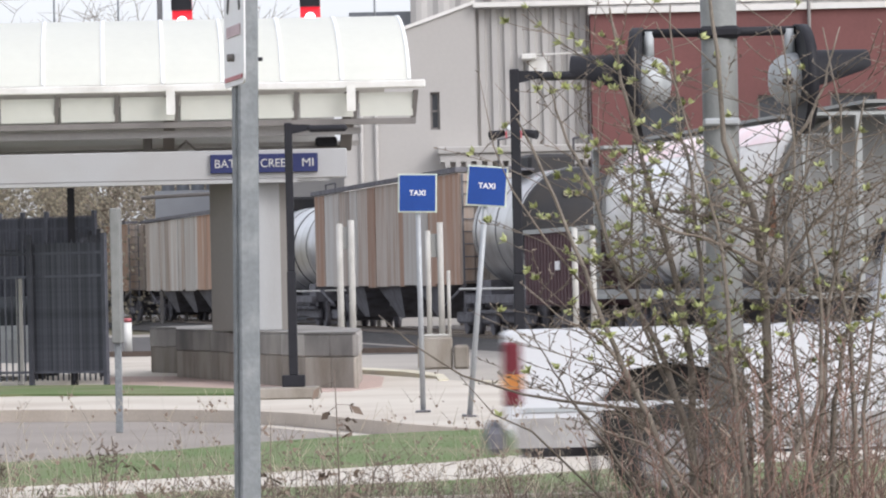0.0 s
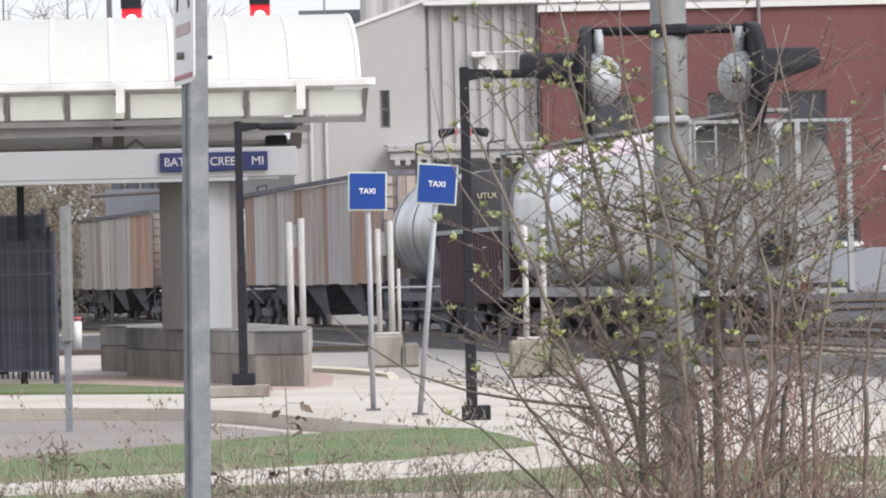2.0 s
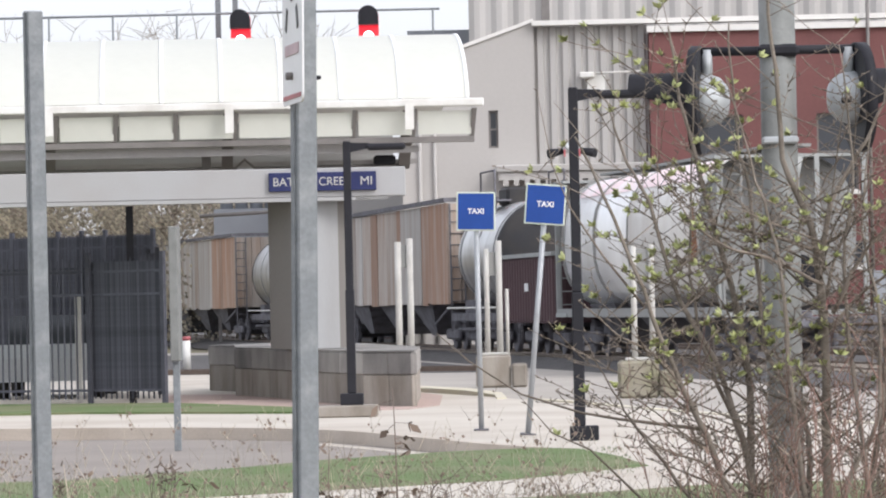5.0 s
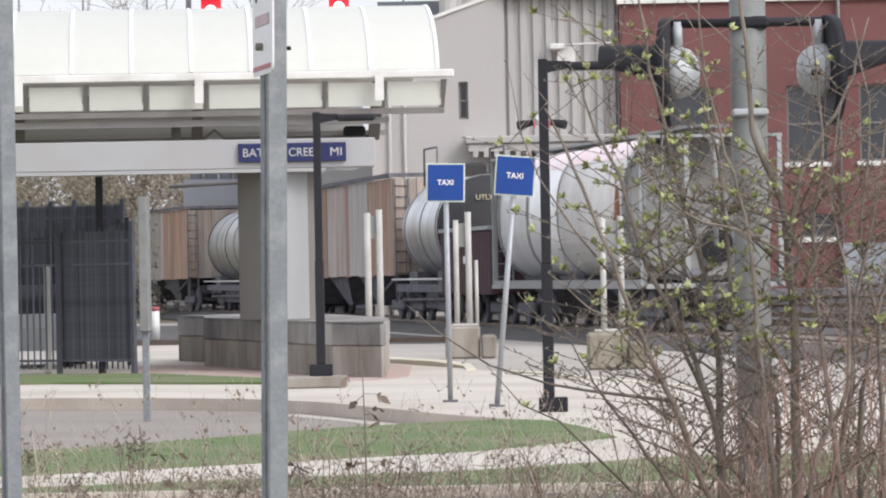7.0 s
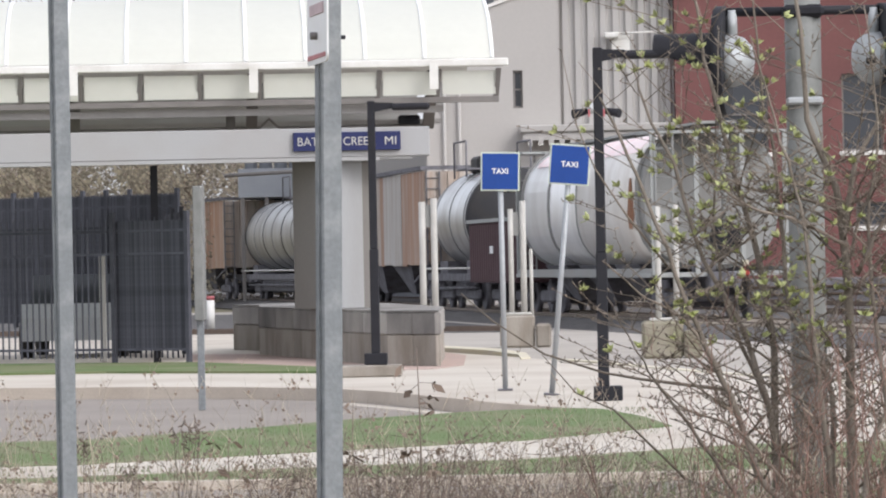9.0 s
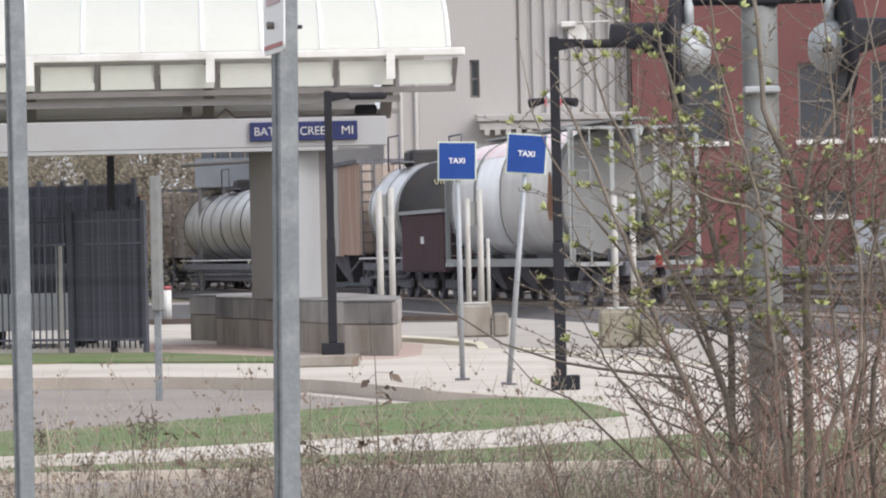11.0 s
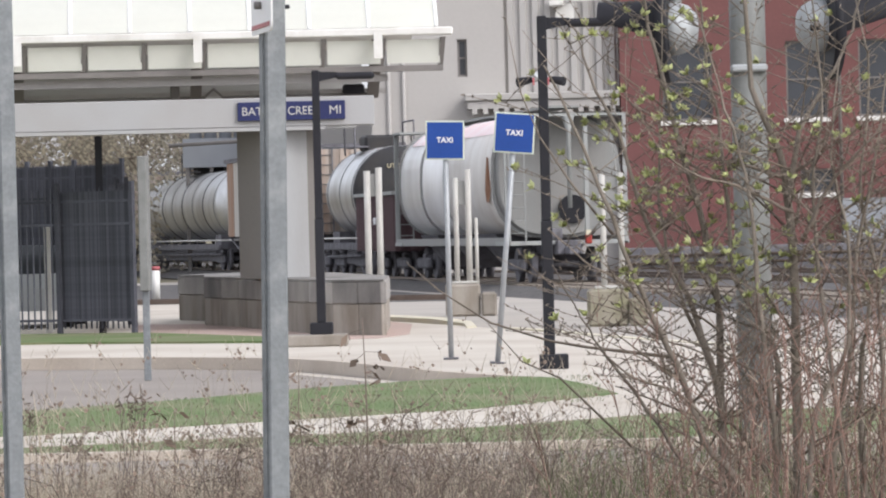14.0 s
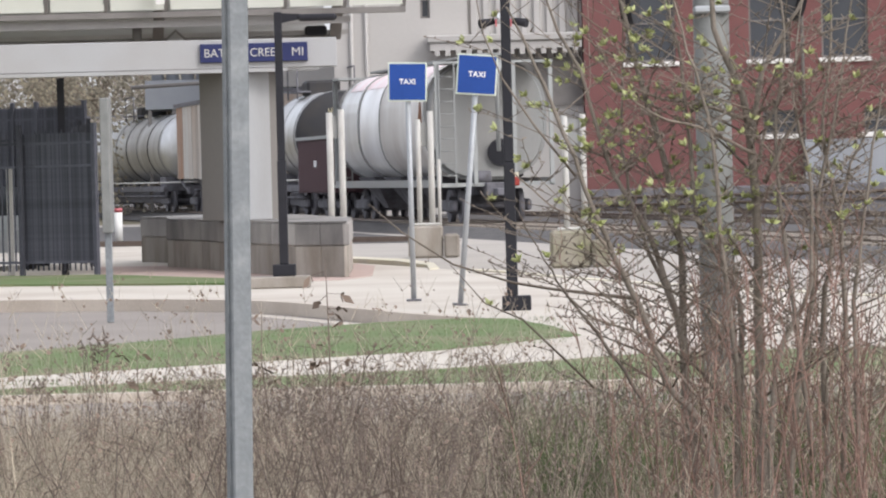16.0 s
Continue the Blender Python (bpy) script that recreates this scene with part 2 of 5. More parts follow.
# ---- mesh helpers ----
class Geo:
    """Vertices and faces of one part."""

    def __init__(self):
        self.v, self.f, self.smooth = [], [], []

    def add(self, verts, faces, smooth=False):
        k = len(self.v)
        self.v += [tuple(p) for p in verts]
        self.f += [tuple(i + k for i in f) for f in faces]
        self.smooth += [smooth] * len(faces)
        return self

    def box(self, x0, y0, z0, x1, y1, z1, m=None, bevel=0.0):
        if bevel:
            b = min(bevel, (x1 - x0) / 3, (y1 - y0) / 3, (z1 - z0) / 3)
            pts = []
            for z, i in ((z0, b), (z0 + b, 0), (z1 - b, 0), (z1, b)):
                c = [(x0 + i, y0 + b + i * 0.4), (x0 + b + i * 0.4, y0 + i), (x1 - b - i * 0.4, y0 + i), (x1 - i, y0 + b + i * 0.4),
                     (x1 - i, y1 - b - i * 0.4), (x1 - b - i * 0.4, y1 - i), (x0 + b + i * 0.4, y1 - i), (x0 + i, y1 - b - i * 0.4)]
                pts += [(x, y, z) for x, y in c]
            f = [tuple(range(7, -1, -1)), tuple(range(24, 32))]
            f += [(r * 8 + j, r * 8 + (j + 1) % 8, r * 8 + 8 + (j + 1) % 8, r * 8 + 8 + j) for r in range(3) for j in range(8)]
        else:
            pts = [(x, y, z) for z in (z0, z1) for x, y in ((x0, y0), (x1, y0), (x1, y1), (x0, y1))]
            f = [(3, 2, 1, 0), (4, 5, 6, 7), (0, 1, 5, 4), (1, 2, 6, 5), (2, 3, 7, 6), (3, 0, 4, 7)]
        if m is not None:
            pts = [m @ Vector(p) for p in pts]
        return self.add(pts, f)

    def tube(self, points, radii, n=8, cap=True, smooth=True):
        points = [Vector(p) for p in points]
        if not hasattr(radii, "__len__"):
            radii = [radii] * len(points)
        rings, side = [], None
        for i, p in enumerate(points):
            way = (points[min(i + 1, len(points) - 1)] - points[max(i - 1, 0)]).normalized()
            if side is None:
                side = way.orthogonal().normalized()
            side = (side - way * side.dot(way)).normalized()
            up = way.cross(side)
            rings += [p + (side * math.cos(a) + up * math.sin(a)) * radii[i] for a in (2 * math.pi * j / n for j in range(n))]
        f = [(r * n + j, r * n + (j + 1) % n, r * n + n + (j + 1) % n, r * n + n + j) for r in range(len(points) - 1) for j in range(n)]
        self.add(rings, f, smooth)
        if cap:
            k = len(self.v) - len(rings)
            self.f += [tuple(k + j for j in range(n - 1, -1, -1)), tuple(k + len(rings) - n + j for j in range(n))]
            self.smooth += [False, False]
        return self

    def prism(self, outline, z0, z1):
        """An upright slab over an outline of (x, y), counter-clockwise."""
        n = len(outline)
        pts = [(x, y, z) for z in (z0, z1) for x, y in outline]
        return self.add(pts, [tuple(range(n - 1, -1, -1)), tuple(range(n, 2 * n))] + [(j, (j + 1) % n, n + (j + 1) % n, n + j) for j in range(n)])

    def loft(self, rings, closed=True, cap=True, smooth=True):
        n = len(rings[0])
        pts = [p for r in rings for p in r]
        last = n if closed else n - 1
        f = [(r * n + j, r * n + (j + 1) % n, r * n + n + (j + 1) % n, r * n + n + j) for r in range(len(rings) - 1) for j in range(last)]
        self.add(pts, f, smooth)
        if cap and closed:
            k = len(self.v) - len(pts)
            self.f += [tuple(k + j for j in range(n - 1, -1, -1)), tuple(k + len(pts) - n + j for j in range(n))]
            self.smooth += [False, False]
        return self

    def mesh(self, name):
        me = bpy.data.meshes.new(name)
        me.from_pydata(self.v, [], self.f)
        me.polygons.foreach_set("use_smooth", self.smooth)
        me.update()
        return me


def part(name, geo, material, parent=None, label=""):
    """One mesh object, under a thing or a part."""
    ob = new(name, geo.mesh(name) if isinstance(geo, Geo) else geo)
    if not ob.data.materials:
        ob.data.materials.append(material)
    ob.parent = parent
    if label:
        ob["label"] = label
    return ob


def thing(name, label, category, group="", m=None, kind=""):
    ob = tagged(new(name), label, category, group, kind)
    ob.empty_display_size = 0.1
    if m is not None:
        ob.matrix_world = m
    return ob


def structure(name, geo, material, label, category="ground"):
    return tagged(part(name, geo, material), label, category, kind="structure")


def lettering(name, words, size, material, parent, m, label="", extrude=0.002, weight=0.0):
    cu = bpy.data.curves.new(name, "FONT")
    cu.body, cu.size, cu.extrude, cu.align_x, cu.align_y = words, size, extrude, "CENTER", "CENTER"
    cu.offset = size * weight
    tmp = bpy.data.objects.new(name, cu)
    scene.collection.objects.link(tmp)
    me = bpy.data.meshes.new_from_object(tmp.evaluated_get(bpy.context.evaluated_depsgraph_get()))
    bpy.data.objects.remove(tmp)
    me.materials.clear()
    me.materials.append(material)
    ob = new(name, me)
    ob.parent, ob.matrix_local = parent, m
    if label:
        ob["label"] = label
    return ob


# ---- the ground and the paved areas ----
g = Geo()
g.add([(-2500, -400, -0.2), (2500, -400, -0.2), (2500, 4500, -0.2), (-2500, 4500, -0.2)], [(0, 1, 2, 3)])
structure("ground", g, soil, "bare brown spring soil with dry grass")
structure("verge", Geo().prism([(-60, -30), (60, -30), (60, 22.5), (-60, 22.5)], -0.19, 0.0), soil, "dry weedy roadside verge")
structure("road", Geo().prism([(-90, 22.5), (170, 22.5), (170, 32.2), (-90, 32.2)], -0.19, -0.06), lane_asphalt, "pale worn asphalt road", "road")
structure("kerb", Geo().prism([(-90, 32.2), (170, 32.2), (170, 32.4), (-90, 32.4)], -0.19, 0.004), curb_concrete, "weathered concrete kerb", "kerb")
structure("grass_strip", Geo().prism([(-60, 32.4), (30, 32.4), (30, 38.6), (1.75, 36.9), (0.0, 34.9), (-3.5, 33.3), (-12, 32.7), (-60, 32.6)], -0.19, 0.0),
          lawn, "thin green grass strip beside the road", "grass")
structure("pavement", Geo().prism([(-60, 32.6), (-12, 32.7), (-3.5, 33.3), (0.0, 34.9), (1.75, 36.9), (1.3, 41.0), (0.0, 38.4), (-3.5, 35.3), (-12, 34.0), (-60, 33.8)], -0.19, 0.004),
          bright_concrete, "pale concrete footpath", "pavement")
structure("grass_island", Geo().prism([(-60, 33.8), (-12, 34.0), (-3.5, 35.3), (0.0, 38.4), (1.3, 41.0), (1.1, 43.6), (0.75, 46.0), (0.34, 46.6),
          (-0.6, 45.9), (-1.77, 44.3), (-2.7, 42.3), (-3.9, 40.4), (-12, 38.0), (-60, 37.0)], -0.19, 0.01), lawn, "green lawn island", "grass")
structure("drive_lane", Geo().prism([(-60, 37.0), (-12, 38.0), (-3.9, 40.4), (-2.7, 42.3), (-1.77, 44.3), (-0.6, 45.9), (0.34, 46.6),
          (-0.1, 48.2), (-0.7, 51.2), (-1.8, 55.4), (-3.4, 57.6), (-5.6, 58.9), (-12, 61.1), (-60, 66.6)], -0.19, -0.14), lane_asphalt, "tan worn asphalt drive lane", "road")
structure("gutter_line", Geo().prism([(0.3, 46.4), (0.5, 46.6), (-0.15, 47.9), (-0.95, 50.4), (-2.1, 54.2), (-2.3, 54.0), (-1.1, 50.0), (-0.35, 47.5)], -0.19, -0.134),
          bright_concrete, "pale concrete gutter along the kerb", "kerb")
edge = [(0.34, 46.6), (-0.2, 48.0), (-0.88, 50.6), (-2.0, 54.8), (-3.6, 57.0), (-5.75, 58.3), (-12, 60.5), (-60, 66)]
for _ in range(3):
    round_edge = [edge[0]]
    for (xa, ya), (xb, yb) in zip(edge, edge[1:]):
        round_edge += [(xa * 0.75 + xb * 0.25, ya * 0.75 + yb * 0.25), (xa * 0.25 + xb * 0.75, ya * 0.25 + yb * 0.75)]
    edge = round_edge + [edge[-1]]
structure("kerb_2", Geo().prism([(x, y) for x, y in edge] + [(x + 0.05, y + 0.3) for x, y in reversed(edge)], -0.19, 0.012), curb_concrete,
          "curved concrete kerb with a dirty face", "kerb")
structure("plaza", Geo().prism([(x + 0.05, y + 0.3) for x, y in reversed(edge) if x > -16] + [(0.75, 46.0), (1.1, 43.6), (1.3, 41.0), (1.75, 36.9), (30, 38.6), (30, 40), (5.2, 49.5), (3.2, 56),
          (1.9, 62), (0.9, 67.0), (0.0, 71.2), (-1.45, 77.2), (-3.2, 84), (-5.4, 102.5), (-20, 103)], -0.19, 0.0), bright_concrete, "broad pale concrete station forecourt", "pavement")
edge2 = [(30, 40), (5.2, 49.5), (3.3, 56), (2.3, 60.1), (1.72, 63), (1.0, 67.2), (0.35, 69.6)]
structure("kerb_3", Geo().prism([(x, y) for x, y in edge2] + [(x + 0.1, y + 0.5) for x, y in reversed(edge2)], -0.19, 0.012), yellow_paint,
          "kerb with worn yellow paint", "kerb")
nose = [(-0.1, 70.0), (-0.15, 73.0), (-0.7, 77.2), (-1.58, 80.4), (-2.4, 84.0)]
structure("kerb_4", Geo().prism([(0.05, 70.6)] + [(x + 0.12, y + 1.6) for x, y in nose[1:]] + list(reversed(nose)), -0.19, 0.02), yellow_paint,
          "rounded kerb nose with worn pale yellow paint", "kerb")
structure("road_2", Geo().prism([(30, 40.9), (60, 40), (60, 60), (9.5, 73.5), (3.6, 97), (-6.5, 160), (-25, 160), (-20, 103.2), (-5.2, 102.7), (-3.0, 84.2), (-1.3, 78.2), (0.2, 72.2), (1.1, 68), (2.1, 63), (3.4, 57), (5.4, 50.4)], -0.19, -0.08),
          asphalt, "grey asphalt crossing road before the tracks", "road")
structure("grass_bed", Geo().prism([(-40, 67), (-6.2, 66.3), (-2.5, 63.4), (-2.3, 65.0), (-5.2, 71.6), (-9, 73.6), (-40, 76)], -0.1, 0.03), lawn, "green grass bed beside the fence", "grass")
structure("paving_inset", Geo().prism([(-5.4, 72.2), (-2.6, 64.6), (-1.35, 64.8), (-0.95, 67.0), (-1.0, 74), (-2.0, 80), (-4.6, 78.6), (-6.0, 79.4)], -0.1, 0.008), brick_paving, "reddish brick paving round the planter", "pavement")

# ---- tracks ----
ALONG = Vector((-0.161, 0.987, 0)).normalized()
TRACK = Vector((3.3, 107.0, 0))
HEAD = math.degrees(math.atan2(-ALONG.x, ALONG.y))
track_pose = pose(*TRACK, 0, 0, HEAD)
g = Geo()
g.add([track_pose @ Vector(p) for p in ((-3.0, -70, -0.15), (12.5, -70, -0.15), (11.8, -70, 0.1), (-1.6, -70, 0.1), (-3.0, 260, -0.15), (12.5, 260, -0.15), (11.8, 260, 0.1), (-1.6, 260, 0.1))],
      [(0, 4, 7, 3), (3, 7, 6, 2), (2, 6, 5, 1)])
structure("ballast", g, ballast_mat, "dark stone track ballast", "ballast")
structure("ballast_2", Geo().prism([(-40, 123), (-6, 105.5), (-0.6, 102.6), (0.6, 104), (-7, 150), (-40, 165)], -0.19, -0.07), ballast_mat, "dark oily ballast of the siding", "ballast")
for off in (0.0, 1.5):
    side = Matrix.Translation((-0.2, 103.9 + off * 1.1, 0)) @ Matrix.Rotation(math.atan2(4.0, -7.2), 4, "Z")
    structure("siding_rail", Geo().box(0, -0.035, -0.1, 32, 0.035, 0.03, side), rail_steel, "rusty rail of the siding", "rail")
for x in (-0.75, 0.75, 4.25, 5.75, 8.5, 10.0):
    g = Geo()
    for a, b, c, d in ((-0.035, 0.035, 0.1, 0.17), (-0.012, 0.012, 0.17 - 0.1, 0.12)):
        g.box(x + a, -70, c, x + b, 260, d, track_pose)
    structure("rail", g, rail_steel, "rusty steel rail", "rail")
sleeper = Geo().box(-1.25, -0.11, 0.05, 1.25, 0.11, 0.135, bevel=0.02).mesh("sleeper")
for k in range(150):
    ob = part("sleeper", sleeper, bark)
    ob.matrix_world = track_pose @ pose(0, -60 + 0.55 * k, 0)
    tagged(ob, "dark timber railway sleeper in the ballast", "sleeper", "sleepers under the track")


# ---- the buildings behind the tracks ----
def wall_holes(g, x0, x1, z0, z1, holes, y0, y1):
    """A wall from x0 to x1 with rectangular openings (xa, xb, za, zb) through it."""
    xs = sorted({x0, x1, *(h[0] for h in holes), *(h[1] for h in holes)})
    zs = sorted({z0, z1, *(h[2] for h in holes), *(h[3] for h in holes)})
    for i in range(len(xs) - 1):
        for j in range(len(zs) - 1):
            cx, cz = (xs[i] + xs[i + 1]) / 2, (zs[j] + zs[j + 1]) / 2
            if not any(h[0] < cx < h[1] and h[2] < cz < h[3] for h in holes):
                g.box(xs[i], y0, zs[j], xs[i + 1], y1, zs[j + 1])
    return g


def window(parent, xa, xb, za, zb, y, material=None, sill=True, bars=1):
    w = part("window", Geo().box(xa, y + 0.2, za, xb, y + 0.24, zb), dark_glass, parent, "dark window pane")
    f = Geo()
    for a, b, c, d in ((xa, xa + 0.07, za, zb), (xb - 0.07, xb, za, zb), (xa + 0.07, xb - 0.07, zb - 0.07, zb), (xa + 0.07, xb - 0.07, za, za + 0.07)):
        f.box(a, y + 0.12, c, b, y + 0.2, d)
    for k in range(bars):
        z = za + (zb - za) * (k + 1) / (bars + 1)
        f.box(xa + 0.07, y + 0.13, z - 0.03, xb - 0.07, y + 0.19, z + 0.03)
    part("window_frame", f, grey_steel, w)
    if sill:
        part("sill", Geo().box(xa - 0.1, y - 0.1, za - 0.16, xb + 0.1, y + 0.18, za - 0.003, bevel=0.02), white_stone, w, "white stone sill")


b1 = thing("stucco_building", "plain beige stucco building with a sloping parapet", "building", m=pose(0, 150, 0))
for x0, x1, z0, z1 in ((-3.2, -0.3, -0.2, 9.0), (0.02, 1.25, -0.2, 9.0), (-0.3, 0.02, -0.2, 6.6), (-0.3, 0.02, 7.85, 9.0)):
    part("wall", Geo().box(x0, 0, z0, x1, 0.4, z1), stucco, b1)
part("parapet", Geo().add([(-3.2, 0, 9.0), (1.25, 0, 9.0), (1.25, 0, 10.75), (-3.2, 0, 9.2), (-3.2, 0.4, 9.0), (1.25, 0.4, 9.0), (1.25, 0.4, 10.75), (-3.2, 0.4, 9.2)],
     [(0, 1, 2, 3), (5, 4, 7, 6), (3, 2, 6, 7), (0, 3, 7, 4), (1, 5, 6, 2)]), stucco, b1)
part("rear_block", Geo().box(-3.2, 0.45, -0.2, 1.25, 18, 8.9), stucco, b1)
part("coping", Geo().add([(-3.25, -0.08, 9.2), (1.25, -0.08, 10.75), (1.25, -0.08, 10.87), (-3.25, -0.08, 9.32), (-3.25, 0.5, 9.2), (1.25, 0.5, 10.75), (1.25, 0.5, 10.87), (-3.25, 0.5, 9.32)],
     [(0, 1, 2, 3), (3, 2, 6, 7), (4, 7, 6, 5), (0, 4, 5, 1), (0, 3, 7, 4)]), white_stone, b1)
window(b1, -0.3, 0.02, 6.6, 7.85, 0, sill=False, bars=1)
for x in (-2.6, -2.1):
    part("downpipe", Geo().tube([(x, -0.08, 0), (x, -0.08, 7.6)], 0.06), stucco, b1)

b2 = thing("metal_building", "pale ribbed metal-clad industrial building", "building", m=pose(0, 150.2, 0))
part("wall", Geo().box(1.25, 0.12, -0.2, 5.05, 18, 10.6), metal_siding, b2)
rib = Geo().add([(-0.16, 0.12, 5.2), (-0.09, 0, 5.2), (0.09, 0, 5.2), (0.16, 0.12, 5.2), (-0.16, 0.12, 10.6), (-0.09, 0, 10.6), (0.09, 0, 10.6), (0.16, 0.12, 10.6)],
                [(0, 1, 5, 4), (1, 2, 6, 5), (2, 3, 7, 6)]).mesh("cladding_rib")
for k in range(9):
    part("cladding_rib", rib, metal_siding, b2).location.x = 1.47 + 0.42 * k
part("ledge", Geo().box(-0.1, -1.2, 5.75, 5.0, 0.0, 6.0, bevel=0.04).box(0.0, -1.1, 5.5, 5.0, -0.1, 5.74), metal_siding, b2)
for k in range(14):
    part("dentil", Geo().box(0.15 + 0.35 * k, -1.16, 5.32, 0.32 + 0.35 * k, -0.9, 5.498), metal_siding, b2)
part("dark_panel", Geo().box(3.4, 0.02, 3.6, 5.0, 0.1, 5.4), grey_steel, b2, "dark ribbed opening below the ledge")
part("vent", Geo().box(3.0, -0.15, 8.3, 3.6, 0.0, 8.95), white_paint, b2, "louvred vent")
lf = part("floodlight", Geo().tube([(2.9, -0.3, 9.0), (4.9, -0.3, 9.05)], 0.03).box(2.75, -0.5, 8.85, 3.25, -0.1, 9.05, bevel=0.04), white_paint, b2, "white floodlight on an arm")
b3 = thing("upper_metal_building", "tall pale ribbed metal building behind the others", "building", m=pose(0, 170, 0))
part("wall", Geo().box(-1.0, 0.12, -0.2, 34, 25, 17), metal_siding, b3)
part("cladding", Geo().loft([[(-1.0 + 0.21 * k, (0.1 if k % 4 in (0, 3) else 0.0), z) for k in range(168)] for z in (10.0, 17.0)], closed=False, smooth=False), metal_siding, b3)
part("wall_joint", Geo().box(1.75, -0.1, 9, 2.05, 0.0, 17), grey_steel, b3, "dark pipe on the wall")
part("penthouse", Geo().box(-3.4, 4, 9.0, -1.0, 12, 12.0), plant_grey, b3, "grey corrugated roof housing")
part("coping", Geo().box(1.2, -20.3, 10.62, 34, -19.5, 10.78), white_stone, b3)

b4 = thing("brick_building", "red brick building with white stone sills", "building", m=pose(0, 149.6, 0))
holes = [(6.45, 8.12, 4.95, 7.5), (10.55, 11.9, 4.95, 7.5), (12.95, 14.5, 4.95, 7.5), (16.4, 18.0, 4.95, 7.5), (10.95, 12.1, 2.45, 3.25), (14.3, 15.5, 2.45, 3.25)]
g = wall_holes(Geo(), 5.07, 34, -0.2, 10.3, holes, 0, 0.45)
g.box(5.07, 0.45, -0.2, 5.4, 20, 10.3)
part("wall", g, red_brick, b4)
part("floor_slab", Geo().box(5.4, 0.46, -0.2, 34, 20, 0.2).box(5.4, 0.46, 3.3, 34, 20, 3.6).box(5.4, 0.46, 9.9, 34, 20, 10.2), grey_steel, b4)
for h in holes:
    window(b4, *h, 0)
part("pilaster", Geo().box(9.4, -0.12, -0.2, 9.65, -0.002, 10.2), red_brick, b4)
part("coping", Geo().box(5.0, -0.15, 10.3, 34, 0.6, 10.5), white_stone, b4)
part("pipe", Geo().tube([(12.3, -0.15, 0), (12.3, -0.15, 14.5)], 0.06), grey_steel, b4, "dark vertical pipe")
part("plinth", Geo().box(5.07, -0.06, -0.2, 12.3, -0.002, 0.55), grey_steel, b4)
part("base_wall", Geo().box(12.3, -0.25, -0.2, 34, -0.002, 2.25), plant_grey, b4, "grey concrete base wall")
part("loading_edge", Geo().box(5.07, -1.2, -0.2, 34, -0.3, 0.78, bevel=0.03), underframe, b4, "dark low loading edge")
for z in (0.25, 0.5):
    part("fender", Geo().tube([(5.1, -1.24, z), (34, -1.24, z)], 0.045, 6), rail_steel, b4)
b5 = thing("grey_plant", "blue-grey industrial plant with tanks and pipes far beyond the tracks", "building", m=pose(-11.9, 188, 0))
part("wall", Geo().box(0, 0, 4.4, 3.4, 8, 5.6), plant_grey, b5)
for x in (0.1, 1.1, 2.2, 3.2):
    part("leg", Geo().box(x, 0.1, -0.2, x + 0.15, 0.25, 4.4), grey_steel, b5)
for k in range(5):
    part("silo", Geo().tube([(0.5 + 0.62 * k, 0.8, 5.6), (0.5 + 0.62 * k, 0.8, 7.0 + 0.5 * (k % 2))], 0.27, 14), plant_grey, b5)
part("roof", Geo().box(3.4, 0.5, 5.2, 8.5, 8, 7.4), stucco, b5)
part("shed", Geo().box(3.4, 0.6, -0.2, 8.4, 7.5, 5.2), plant_grey, b5)
part("pipe", Geo().tube([(-0.5, -1.2, 5.3), (4.5, -1.2, 5.5)], 0.08, 8), grey_steel, b5)


# ---- the station canopy ----
CANOPY = pose(0, 72.5, 0, 0, 0, 4.0)
canopy = thing("station_canopy", "white station canopy with a curved translucent roof", "canopy", m=CANOPY)


def arch(a):
    """The roof's curve: a runs from 0 at the eave to 1 at the crest; depth and height."""
    w = radians(12 + 66 * a)
    return 3.2 * (1 - math.cos(w)) * 1.25 - 0.05, 4.75 - 0.27 + 1.56 * math.sin(w)


LEFT, RIGHT, BAY = -12.5, -0.52, 0.955
bays = int((RIGHT - LEFT) / BAY)
panel = Geo().loft([[(0.03, *arch(a / 9)), (BAY - 0.03, *arch(a / 9))] for a in range(10)], closed=False)
panel = panel.mesh("roof_panel")
end_panel = Geo().loft([[(0.03, *arch(a / 9)), (BAY + 0.1, *arch(a / 9))] for a in range(10)], closed=False).mesh("roof_panel")
ribm = Geo().loft([[(-0.03, arch(a / 9)[0] - 0.012, arch(a / 9)[1] + 0.012), (0.03, arch(a / 9)[0] - 0.012, arch(a / 9)[1] + 0.012),
                    (0.03, arch(a / 9)[0] + 0.06, arch(a / 9)[1] - 0.05), (-0.03, arch(a / 9)[0] + 0.06, arch(a / 9)[1] - 0.05)] for a in range(10)]).mesh("rib")
low_panel = Geo().add([(0.05, 0.02, 4.6), (BAY - 0.05, 0.02, 4.6), (BAY - 0.05, 0.09, 4.22), (0.05, 0.09, 4.22)], [(3, 2, 1, 0)]).mesh("lower_panel")
strut = Geo().add([(-0.04, -0.06, 4.63), (0.04, -0.06, 4.63), (0.0, 0.14, 4.17), (-0.08, 0.14, 4.17), (-0.04, 0.12, 4.63), (0.04, 0.12, 4.63), (0.0, 0.3, 4.17), (-0.08, 0.3, 4.17)],
                  [(3, 2, 1, 0), (4, 5, 6, 7), (0, 4, 7, 3), (1, 2, 6, 5), (0, 1, 5, 4), (2, 3, 7, 6)]).mesh("strut")
